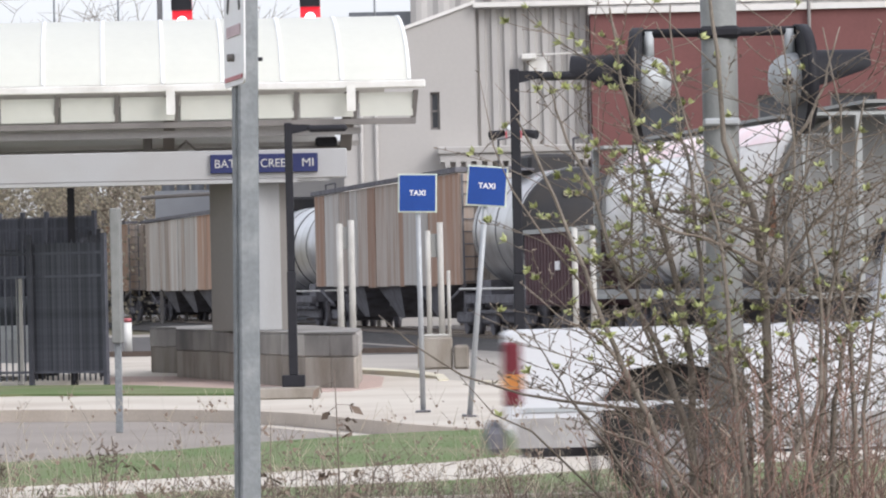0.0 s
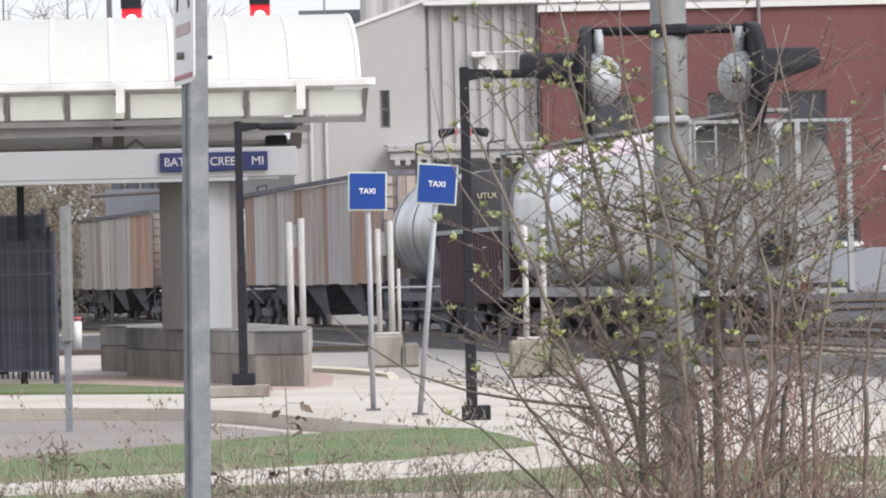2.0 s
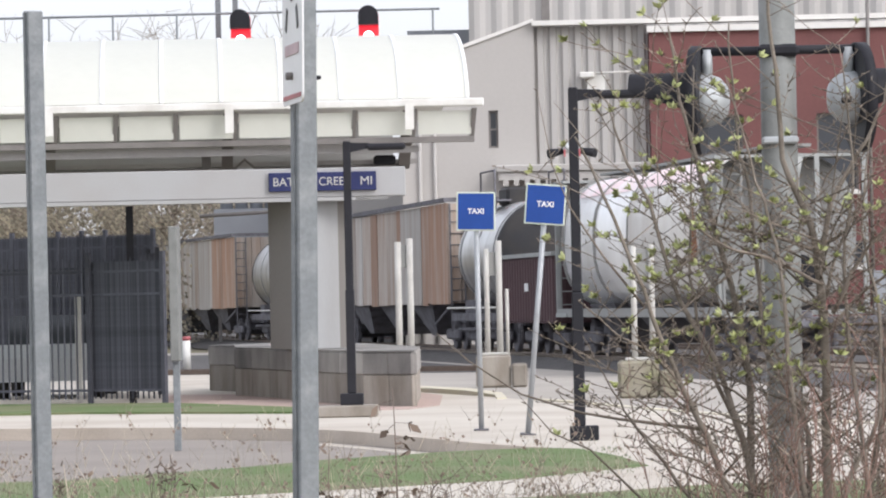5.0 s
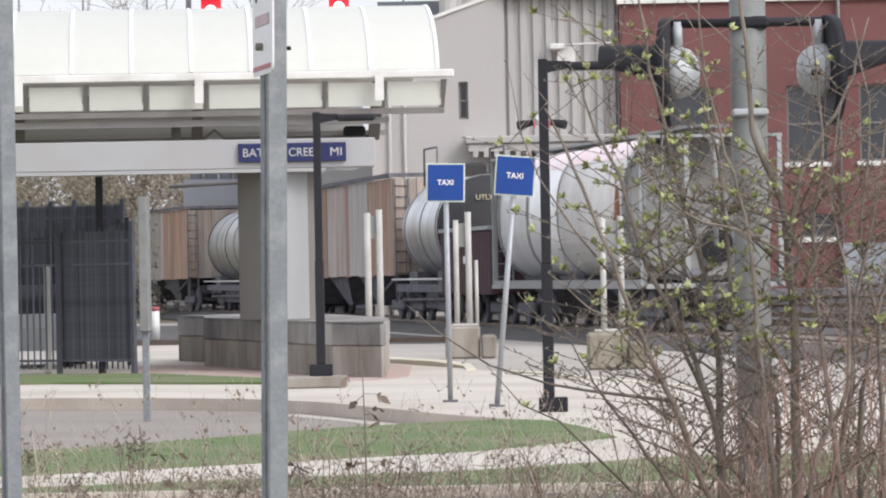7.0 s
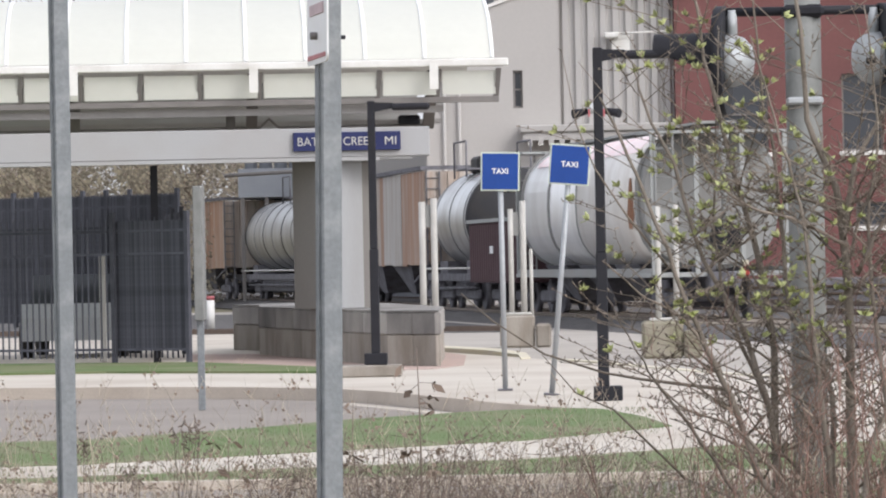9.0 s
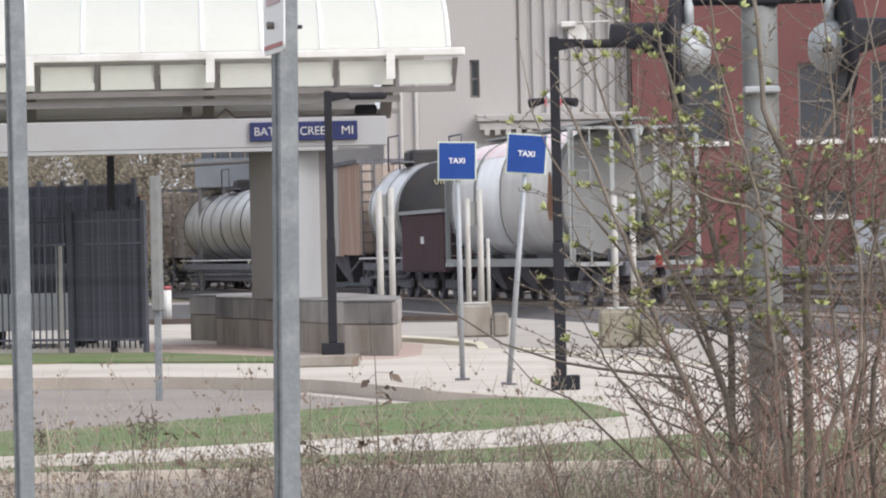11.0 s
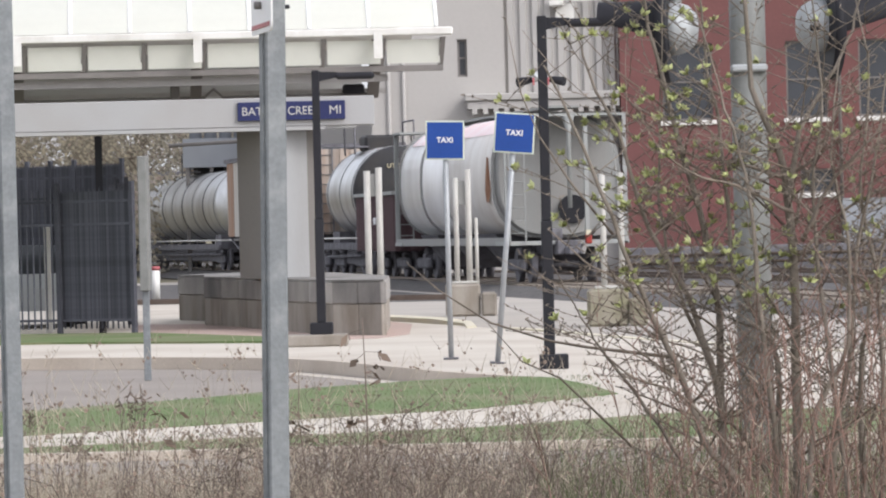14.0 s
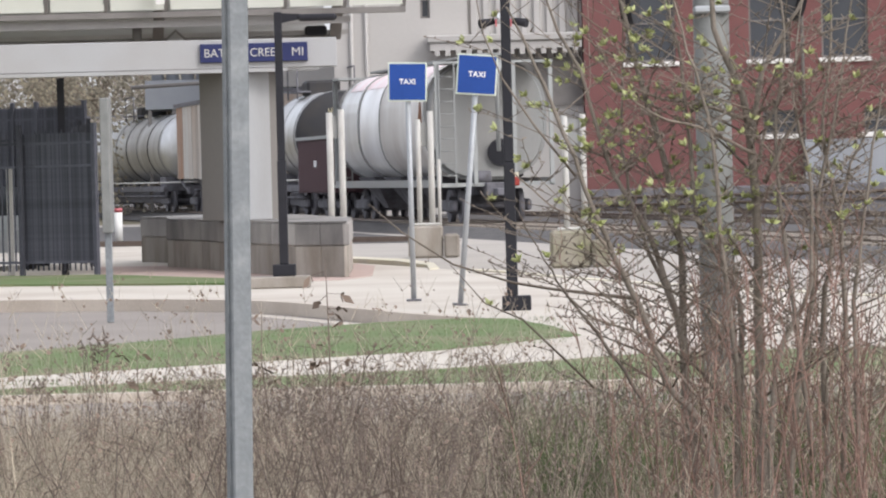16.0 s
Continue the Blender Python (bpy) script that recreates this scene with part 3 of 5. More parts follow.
for k in range(bays + 1):
    x = RIGHT - BAY * k
    part("rib", ribm, rib_white, canopy).location.x = x - 0.08 if k else x + 0.05
    part("strut", strut, grey_steel, canopy).location.x = x + 0.15
    if k < bays:
        part("roof_panel", panel if k else end_panel, roof_panel, canopy).location.x = x - BAY - 0.08
        part("lower_panel", low_panel, roof_panel, canopy).location.x = x - BAY + 0.15
back = Geo().loft([[(LEFT, *arch(1)), (RIGHT, *arch(1))], [(LEFT, 4.5, 5.75), (RIGHT, 4.5, 5.75)], [(LEFT, 6.5, 4.7), (RIGHT, 6.5, 4.7)]], closed=False)
part("back_roof", back, white_paint, canopy)
part("gutter", Geo().box(LEFT, -0.14, 4.66, RIGHT + 0.3, 0.04, 4.79, bevel=0.02), white_paint, canopy)
part("lower_rail", Geo().box(LEFT, 0.1, 4.1, RIGHT + 0.15, 0.34, 4.19), grey_steel, canopy)
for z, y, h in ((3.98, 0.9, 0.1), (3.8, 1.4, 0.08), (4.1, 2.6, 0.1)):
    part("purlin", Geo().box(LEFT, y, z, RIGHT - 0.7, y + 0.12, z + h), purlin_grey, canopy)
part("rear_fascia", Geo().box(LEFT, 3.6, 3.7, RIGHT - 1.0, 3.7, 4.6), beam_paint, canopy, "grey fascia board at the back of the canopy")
part("ceiling_lamp", Geo().box(-1.95, 1.0, 3.78, -1.6, 1.35, 3.94, bevel=0.03), black_paint, canopy, "dark lamp under the eave")
part("junction_box", Geo().box(-4.75, 1.0, 3.76, -4.6, 1.2, 3.98, bevel=0.02), grey_steel, canopy)
part("front_purlin", Geo().box(LEFT, 0.36, 3.95, RIGHT - 0.75, 0.46, 4.06), purlin_grey, canopy)
part("conduit", Geo().tube([(LEFT, 1.2, 3.78), (-4.2, 1.2, 3.78), (-4.05, 1.2, 3.92), (-3.9, 1.2, 3.78), (RIGHT - 1.0, 1.2, 3.78)], 0.025, 6), grey_steel, canopy, "thin conduit")
for x in (RIGHT - 0.9, RIGHT - 3.78, RIGHT - 6.65, RIGHT - 9.5):
    b = part("bracket", Geo().add([(x - 0.09, -0.02, 4.62), (x + 0.09, -0.02, 4.62), (x + 0.05, 1.2, 3.72), (x - 0.13, 1.2, 3.72), (x - 0.09, 0.3, 4.62), (x + 0.09, 0.3, 4.62), (x + 0.05, 1.5, 3.72), (x - 0.13, 1.5, 3.72)],
                [(3, 2, 1, 0), (4, 5, 6, 7), (0, 4, 7, 3), (1, 2, 6, 5), (0, 1, 5, 4), (2, 3, 7, 6)]), grey_steel, canopy)
    part("bracket_face", Geo().box(x - 0.07, -0.2, 4.3, x + 0.07, -0.15, 4.72), white_paint, b)
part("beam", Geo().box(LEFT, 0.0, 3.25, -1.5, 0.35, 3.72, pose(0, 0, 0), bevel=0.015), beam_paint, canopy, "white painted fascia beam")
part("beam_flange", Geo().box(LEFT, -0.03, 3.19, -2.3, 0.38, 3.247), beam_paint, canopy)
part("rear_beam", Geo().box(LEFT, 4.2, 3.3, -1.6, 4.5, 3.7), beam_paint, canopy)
part("end_post", Geo().box(-6.0, 1.3, 0, -5.88, 1.42, 3.2), black_paint, canopy, "thin black steel post")
sgn = thing("station_sign", "navy station name sign with white capital letters", "sign", m=CANOPY @ pose(-2.83, -0.05, 3.5))
part("board", Geo().box(-0.86, -0.025, -0.15, 0.86, 0.045, 0.15, bevel=0.008), navy_sign, sgn)
for word, x, wide in (("BATTLE", -0.48, 0.62), ("CREEK", 0.2, 0.52), ("MI", 0.7, 0.18)):
    ob = lettering("word", word, 0.19, post_white, sgn, Matrix(), "white raised capital letters")
    xs = [v.co.x for v in ob.data.vertices]
    ob.matrix_local = pose(x, -0.029, -0.005, 90, 0, 0) @ Matrix.Diagonal((wide / (max(xs) - min(xs)), 1, 1, 1))

column = thing("canopy_column", "square pale stucco column on the planter", "column", m=pose(-3.12, 73.0, 0.83, 0, 0, 38))
k, c = 0.475, 0.07
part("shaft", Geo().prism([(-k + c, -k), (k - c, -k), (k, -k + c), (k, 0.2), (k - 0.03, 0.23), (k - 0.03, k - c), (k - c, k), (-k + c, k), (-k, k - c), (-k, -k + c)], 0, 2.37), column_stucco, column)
# Added slab: the light on this face is put into its paler colour.
part("lit_face", Geo().box(-0.4, -k - 0.03, 0.0, 0.26, -k - 0.002, 2.36, bevel=0.006), column_lit, column, "thin slab painting the column's lit side paler")
part("capital", Geo().box(-0.51, -0.51, 2.37, 0.51, 0.51, 2.45, bevel=0.02), column_stucco, column)

# ---- the planter wall ----
planter = thing("planter_wall", "low faceted concrete planter wall with a darker coping", "planter")
ring = [(-5.4, 83.0), (-4.83, 81.7), (-4.6, 77.6), (-3.87, 75.0), (-2.89, 70.6), (-2.09, 67.4), (-1.3, 66.4), (-1.32, 72), (-2.4, 80), (-4.4, 85)]
part("core", Geo().prism([(x * 0.99 - 0.035, y + 0.1) for x, y in ring], 0, 0.79), stained_concrete, planter)
part("cap", Geo().prism([(x, y - 0.03) for x, y in ring], 0.803, 0.83), coping_concrete, planter, "thin pale cap slab")
for (xa, ya), (xb, yb) in zip(ring[:7], ring[1:8]):
    way = Vector((xb - xa, yb - ya, 0))
    n = max(1, round(abs(xb - xa) / 0.45))
    m = Matrix.Translation((xa, ya, 0)) @ Matrix.Rotation(math.atan2(way.y, way.x), 4, "Z")
    for k in range(n):
        a, b = way.length * k / n, way.length * (k + 1) / n
        part("panel", Geo().box(a + 0.006, 0, 0, b - 0.006, 0.05, 0.465, m, bevel=0.012), stained_concrete, planter)
        part("coping", Geo().box(a + 0.004, -0.012, 0.472, b - 0.004, 0.06, 0.8, m, bevel=0.015), coping_concrete, planter)


# ---- lamps, signs, posts ----
def street_lamp(x, y, h, arm, turn=0, block=False, reach=0.2):
    s = thing("street_lamp", "black square steel street lamp with a flat arm" + (" on a footing" if block else ""), "street lamp",
              "street lamps of the forecourt", pose(x, y, 0.0, 0, 0, turn))
    z = 0.0
    if block:
        part("footing", Geo().box(-0.55, -0.3, 0, 0.35, 0.35, 0.16, bevel=0.02), stained_concrete, s)
        z = 0.16
    part("base", Geo().box(reach - 0.31, -0.11, z, reach, 0.11, z + 0.16, bevel=0.01), black_paint, s)
    part("post", Geo().box(-0.06, -0.06, z + 0.16, 0.06, 0.06, z + h * 0.42, bevel=0.01), black_paint, s)
    part("upper_post", Geo().box(-0.052, -0.052, z + h * 0.42, 0.052, 0.052, h, bevel=0.01), black_paint, s)
    a = part("arm", Geo().add([(0.05, -0.04, h - 0.15), (0.3, -0.04, h - 0.1), (0.3, -0.04, h - 0.03), (0.05, -0.04, h - 0.02), (0.05, 0.04, h - 0.15), (0.3, 0.04, h - 0.1), (0.3, 0.04, h - 0.03), (0.05, 0.04, h - 0.02)],
             [(0, 1, 2, 3), (7, 6, 5, 4), (3, 2, 6, 7), (0, 4, 5, 1)]), black_paint, s)
    part("lamp_head", Geo().box(0.27, -0.12, h - 0.13, arm, 0.12, h - 0.04, bevel=0.03), black_paint, a)
    return s


street_lamp(0.82, 48.9, 3.82, 0.8)
street_lamp(-2.055, 61.3, 3.74, 0.8, block=True, reach=0.155)


def taxi_sign(x, y, h, lean, turn):
    s = thing("taxi_sign", "square blue taxi sign on a " + ("leaning " if abs(lean) > 2 else "") + "thin steel pole", "sign", "taxi signs", pose(x, y, 0, 0, lean, 0))
    part("foot", Geo().box(-0.09, -0.09, 0, 0.09, 0.09, 0.025, bevel=0.006), underframe, s)
    part("pole", Geo().tube([(0, 0, 0.02), (0, 0, h)], 0.032, 10), pole_steel, s)
    m = pose(0, -0.05, h - 0.06, 0, turn, 0)
    p = part("plate", Geo().box(-0.229, -0.006, -0.229, 0.229, 0.006, 0.229, bevel=0.003), sign_edge, s)
    p.matrix_local = m
    part("face", Geo().box(-0.212, -0.012, -0.212, 0.212, -0.0065, 0.212), blue_sign, p)
    lettering("lettering", "TAXI", 0.088, sign_white, p, pose(0, -0.0165, 0, 90, 0, 0), "white lettering", weight=0.02)
    return s


taxi_sign(-0.27, 53.4, 2.65, -0.2, 1.6)
taxi_sign(0.265, 51.2, 2.68, 5.6, -0.8)


def pipe_posts(x, y, tops, label, blocks=True, stone=None):
    s = thing("pipe_posts", label, "posts", "white posts on concrete blocks", pose(x, y, 0))
    if blocks:
        part("block", Geo().box(-0.4, -0.4, -0.08, 0.25, 0.4, 0.52, bevel=0.04), stone or stained_concrete, s)
        part("base_plate", Geo().box(-0.28, -0.14, 0.52, 0.2, 0.14, 0.57, bevel=0.015), post_white, s, "pale plate under the posts")
        part("small_block", Geo().box(0.26, -0.5, -0.08, 0.55, 0.2, 0.36, bevel=0.04), stone or stained_concrete, s)
    for px, z, r in tops:
        part("post", Geo().tube([(px, 0, 0.3 if blocks else -0.08), (px, 0, z)], r, 10), post_white, s)
    xa, xb, top = tops[0][0], tops[1][0], min(tops[0][1], tops[1][1])
    part("sign_back", Geo().box(xa + 0.05, 0.02, top - 0.5, xb - 0.05, 0.04, top - 0.06), hopper_grey, s, "grey back of a small plate between the posts")


pipe_posts(-0.1, 84.2, [(-0.17, 2.5, 0.05), (0.06, 2.65, 0.06), (0.2, 1.75, 0.035)], "three white pipe posts set in weathered concrete blocks")
pipe_posts(2.25, 72.8, [(-0.12, 2.37, 0.05), (0.17, 2.39, 0.05)], "two white pipe posts in a mossy concrete block", stone=mossy_concrete)
pipe_posts(-1.9, 88, [(-0.1, 2.72, 0.065), (0.13, 2.78, 0.065)], "two white pipe posts behind the planter", False)

boll = thing("marker_post", "short white marker post with a red top", "post", m=pose(-7.8, 111.5, 0))
part("body", Geo().tube([(0, 0, 0), (0, 0, 0.72)], 0.1, 12), white_paint, boll)
part("cap", Geo().tube([(0, 0, 0.72), (0, 0, 0.82)], 0.105, 12), red_print, boll, "red painted top")

edge_sign = thing("side_sign", "grey sign seen edge-on on a steel pole", "sign", m=pose(-3.81, 52.8, -0.14))
part("pole", Geo().box(-0.045, -0.03, 0, 0.035, 0.03, 2.6, bevel=0.006), galvanised, edge_sign)
part("board", Geo().box(-0.05, -0.3, 1.05, 0.05, 0.3, 2.62, bevel=0.01), mast_grey, edge_sign)


def sign_post(x, y, h, w, lean, sign_z=None):
    s = thing("sign_post", "perforated galvanised steel sign post" + (" with an angled white sign" if sign_z else ""), "sign post", "sign posts of the verge", pose(x, y, 0, 0, lean, 24))
    part("post", Geo().box(-w / 2, -w / 2, 0, w / 2, w / 2, h, bevel=0.004), galvanised, s)
    part("seam", Geo().box(-w / 2 - 0.004, -w * 0.2, 0, -w / 2 - 0.0005, -w * 0.1, h), galvanised, s)
    if sign_z:
        corner = [(0.02 * (1 - math.cos(a)), 0.02 * (1 - math.sin(a))) for a in np.linspace(0, math.pi / 2, 5)]
        outline = [(-0.15 + u, sign_z + v) for u, v in corner] + [(0.15 - u, sign_z + v) for u, v in reversed(corner)] + [(0.15, sign_z + 0.45), (-0.15, sign_z + 0.45)]
        p = part("plate", Geo().loft([[(px, py, pz) for py, pz in outline] for px in (-0.004, 0.0)], smooth=False), sign_white, s, "white sign plate with a red border")
        p.matrix_local = pose(-0.04, -0.043, 0, 0, 0, -12.5)
        part("border", Geo().box(-0.0065, -0.13, sign_z + 0.012, -0.0045, 0.13, sign_z + 0.022), red_print, p)
        part("print", Geo().box(-0.0065, -0.1, sign_z + 0.115, -0.0045, 0.1, sign_z + 0.14), faded_print, p)
        for a in (-1, 1):
            part("arrow", Geo().box(-0.0065, -0.009, 0, -0.0045, 0.009, 0.055, pose(0, 0.09 * a, sign_z + 0.175, 22 * a, 0, 0)), black_print, p)
        part("arrow", Geo().box(-0.0065, -0.011, 0.24, -0.0045, 0.011, 0.32, pose(0, 0, sign_z)), black_print, p)
        part("bolt", Geo().tube([(-0.02, 0, sign_z + 0.065), (-0.004, 0, sign_z + 0.065)], 0.009, 8), grey_steel, p)
        part("bolt", Geo().tube([(w / 2, 0, sign_z + 0.065), (w / 2 + 0.018, 0, sign_z + 0.066)], 0.005, 8), black_paint, s)


sign_post(-0.4855, 10.6, 2.62, 0.05, 0.96, 2.0)
sign_post(-1.404, 13.7, 2.44, 0.05, 0.0)


# ---- the black iron fence ----
picket = Geo().box(-0.011, -0.011, 0.08, 0.011, 0.011, 2.3).add(
    [(-0.011, -0.011, 2.3), (0.011, -0.011, 2.3), (0.011, 0.011, 2.3), (-0.011, 0.011, 2.3), (0, 0, 2.38)], [(0, 1, 4), (1, 2, 4), (2, 3, 4), (3, 0, 4)]).mesh("picket")


screen_bar = Geo().box(-0.011, -0.011, 0.22, 0.011, 0.011, 2.3).mesh("screen_bar")


def iron_fence(a, b, z, step, label, mesh=None):
    a, b = Vector((*a, z)), Vector((*b, z))
    n = int((b - a).length / step)
    f = thing("iron_fence", label, "fence", "black fences", Matrix.Translation(a) @ Matrix.Rotation(math.atan2(b.y - a.y, b.x - a.x), 4, "Z"))
    for k in range(n):
        part("picket" if mesh is None else "screen_bar", mesh or picket, fence_black, f).location.x = step * k
    for h in (0.2, 1.75, 2.12):
        part("rail", Geo().box(0, -0.016, h, step * n, 0.016, h + 0.04), fence_black, f)
    for k in range(0, n, 22 if mesh is None else n - 1):
        part("post", Geo().box(step * k - 0.035, -0.035, 0, step * k + 0.035, 0.035, 2.45), fence_black, f)


iron_fence((-5.42, 72.4), (-6.75, 73.5), 0, 0.03, "dense black metal gate screen of close upright bars", screen_bar)
iron_fence((-5.44, 72.62), (-6.75, 73.7), 0, 0.12, "black iron picket gate behind the screen")
iron_fence((-6.7, 73.3), (-13.0, 76.5), 0, 0.12, "black iron picket fence by the lawn")
iron_fence((-5.7, 75.0), (-9.7, 104), 0.1, 0.115, "black iron picket fence running back to the tracks")
iron_fence((-6.15, 80.0), (-12.5, 84), 0.5, 0.024, "close black fence behind the gate")
gatep = thing("gate_post", "white fence post behind the black bars", "post", m=pose(-7.0, 74.6, 0))
part("post", Geo().box(-0.05, -0.05, 0, 0.05, 0.05, 1.75, bevel=0.01), post_white, gatep)
parked = thing("parked_car", "pale parked car behind the fence", "car", m=pose(-7.95, 80.5, 0.0, 0, 0, 90))
part("body", Geo().loft([[(x, y, z) for x, z in ((-2, 0.3), (2, 0.3), (2.05, 0.75), (1.9, 0.9), (-1.95, 0.95), (-2.05, 0.7))] for y in (-0.85, 0.85)], smooth=False), lens_grey, parked)
part("cabin", Geo().loft([[(x, y, z) for x, z in ((-1.3, 0.92), (1.1, 0.92), (0.6, 1.45), (-0.9, 1.45))] for y in (-0.75, 0.75)], smooth=False), car_glass, parked)
for x in (-1.25, 1.3):
    for y in (-0.84, 0.84):
        part("wheel", Geo().tube([(x, y - 0.1, 0.32), (x, y + 0.1, 0.32)], 0.32, 16), tyre, parked)


# ---- signals ----
def rail_signal(x, y, z):
    s = thing("rail_signal", "black hooded railway signal showing a lit red lamp", "signal", "red railway signals", pose(x, y, 0))
    part("mast", Geo().tube([(0, 0.3, 8.6), (0, 0.3, z + 0.4)], 0.07), grey_steel, s)
    outline = [(0.29 * math.cos(a), 0.29 * math.sin(a) + 0.28) for a in np.linspace(0, math.pi, 12)] + [(-0.29, -0.55), (0.29, -0.55)]
    # The plate emits red itself, in place of lamp light falling on it.
    part("backplate", Geo().loft([[(px, py, z + pz) for px, pz in outline] for py in (0.1, 0.14)], smooth=False), red_glow, s, "signal face with its own red glow for the lamp's light")
    hood = []
    for y2 in (0.1, -0.35):
        hood.append([(0.29 * math.cos(a), y2, z + 0.2 + 0.29 * math.sin(a)) for a in np.linspace(-0.25, math.pi + 0.25, 16)])
    part("hood", Geo().loft(hood, closed=False, cap=False), black_paint, s)
    part("cap", Geo().loft([[(px * 0.99, py, z + pz) for px, pz in outline[:12] + [(-0.29, 0.02), (0.29, 0.02)]] for py in (-0.37, 0.09)], smooth=False), black_paint, s, "dark upper hood")
    part("lamp", Geo().tube([(0, 0.09, z - 0.3), (0, -0.02, z - 0.3)], 0.15, 16), lamp_glow, s, "glowing red lamp")


rail_signal(-7.34, 130, 9.5)
rail_signal(-3.65, 130, 9.53)
bridge = thing("signal_bridge", "grey steel signal bridge with a handrail", "signal bridge", m=pose(0, 130.8, 0))
part("walkway", Geo().box(-24, -0.4, 8.3, -1.6, 0.5, 8.6), grey_steel, bridge)
for z in (10.0,):
    part("handrail", Geo().tube([(-24, -0.4, z), (-1.6, -0.4, z)], 0.035, 6), galvanised, bridge)
for k in range(13):
    part("handrail_post", Geo().tube([(-24 + 1.85 * k, -0.4, 8.6), (-24 + 1.85 * k, -0.4, 10.0)], 0.03, 6), galvanised, bridge)
for x in (-23.8, -5.7):
    part("leg", Geo().box(x - 0.2, -0.2, -0.1, x + 0.2, 0.2, 8.3), grey_steel, bridge)
part("ladder_mast", Geo().box(-8.1, -0.1, 8.6, -7.95, 0.1, 13).box(-7.6, -0.1, 8.6, -7.45, 0.1, 13), galvanised, bridge)

xing = thing("crossing_signal", "level crossing signal with two hooded lights seen from the side", "crossing signal", m=pose(1.556, 25, -0.02))
part("mast", Geo().tube([(0, 0, 0), (0, 0, 3.6)], 0.1, 20), mast_grey, xing, "thick galvanised mast")
part("crossarm", Geo().tube([(-0.46, 0, 2.9), (0.46, 0, 2.9)], 0.026, 10), black_paint, xing)
part("clamp", Geo().box(-0.115, -0.115, 2.86, 0.115, 0.115, 2.93, bevel=0.02), black_paint, xing)
part("collar", Geo().box(-0.1, -0.13, 2.38, 0.1, 0.0, 2.42, bevel=0.01), lens_grey, xing)
for sx in (-1, 1):
    m = pose(0.42 * sx, 0, 2.63, 0, 0, -9 if sx < 0 else 9)
    if sx < 0:
        m = m @ pose(0, 0, 0, 0, 0, 180)
    h = part("light_unit", Geo().loft([[(r[0], r[1] * math.cos(a), r[1] * math.sin(a)) for a in np.linspace(0, 2 * math.pi, 25)[:-1]]
             for r in ((-0.15, 0.03), (-0.14, 0.08), (-0.1, 0.125), (-0.04, 0.145), (0.03, 0.15))]), lens_grey, xing, "white domed lamp housing")
    h.matrix_local = m
    part("background", Geo().tube([(0.0, 0, 0), (0.06, 0, 0)], 0.305, 32), black_paint, h, "round black background disc")
    hood = []
    for x2, low in ((0.046, -0.75), (0.36, 0.1), (0.4, 0.3)):
        hood.append([(x2, 0.13 * math.cos(a), 0.13 * math.sin(a) + 0.03) for a in np.linspace(low, math.pi - low, 20)])
    hg = Geo().loft(hood, closed=False, cap=False)
    hg.loft([[(p[0], p[1] * 0.96, p[2] - 0.004) for p in r] for r in hood], closed=False, cap=False)
    part("hood", hg, black_paint, h, "long black visor hood")
    part("stem", Geo().tube([(-0.03, 0, 0.13), (-0.03, 0, 0.28)], 0.03, 10), lens_grey, h)
    part("latch", Geo().tube([(-0.1, -0.13, -0.02), (-0.06, -0.16, -0.02)], 0.018, 8), black_paint, h)

tl = thing("traffic_light", "small dark twin traffic light on a bracket", "signal", m=pose(0.98, 60, 0))
part("pole", Geo().tube([(0.0, 0, 0), (0.0, 0, 4.0)], 0.04, 8), black_paint, tl)
for x in (-0.22, 0.22):
    part("hood", Geo().tube([(x * 0.5, 0, 3.5), (x * 1.4, -0.1, 3.46)], [0.04, 0.065], 10), black_paint, tl)
    part("housing", Geo().tube([(x * 0.15, -0.03, 3.55), (x * 0.55, -0.03, 3.52)], 0.075, 12), lens_grey, tl, "pale lamp housing")
    part("red_lens", Geo().box(x * 0.45 - 0.012, -0.11, 3.42, x * 0.45 + 0.012, -0.09, 3.52), red_print, tl, "red lens edge")


# ---- the freight train ----
def bogie(parent, y):
    b = part("bogie", Geo().box(-1.05, y - 1.1, 0.45, -0.9, y + 1.1, 0.75, bevel=0.05).box(0.9, y - 1.1, 0.45, 1.05, y + 1.1, 0.75, bevel=0.05)
             .box(-1.0, y - 0.25, 0.4, 1.0, y + 0.25, 0.85), underframe, parent)
    for dy in (-0.88, 0.88):
        part("wheelset", Geo().tube([(-0.82, y + dy, 0.6), (-0.68, y + dy, 0.6)], 0.44, 20).tube([(0.68, y + dy, 0.6), (0.82, y + dy, 0.6)], 0.44, 20)
             .tube([(-0.7, y + dy, 0.6), (0.7, y + dy, 0.6)], 0.08, 8), underframe, b)


def under(parent, length):
    part("sill", Geo().box(-0.3, 0.0, 0.85, 0.3, length, 1.2, bevel=0.02), underframe, parent)
    part("coupler", Geo().box(-0.12, -0.55, 0.85, 0.12, 0.0, 1.05, bevel=0.03), underframe, parent)
    bogie(parent, 2.0)
    bogie(parent, length - 2.0)


def ladder(parent, x, y, z0, z1, material, w=0.4):
    g = Geo().box(x - 0.02, y - 0.02, z0, x + 0.02, y + 0.02, z1).box(x + w - 0.02, y - 0.02, z0, x + w + 0.02, y + 0.02, z1)
    for k in range(int((z1 - z0) / 0.32)):
        g.tube([(x, y, z0 + 0.2 + 0.32 * k), (x + w, y, z0 + 0.2 + 0.32 * k)], 0.014, 6)
    part("ladder", g, material, parent)


def circle(r, y, cz, n=40, k=1.0):
    return [(r * math.cos(a), y, cz + k * r * math.sin(a)) for a in (2 * math.pi * j / n for j in range(n))]


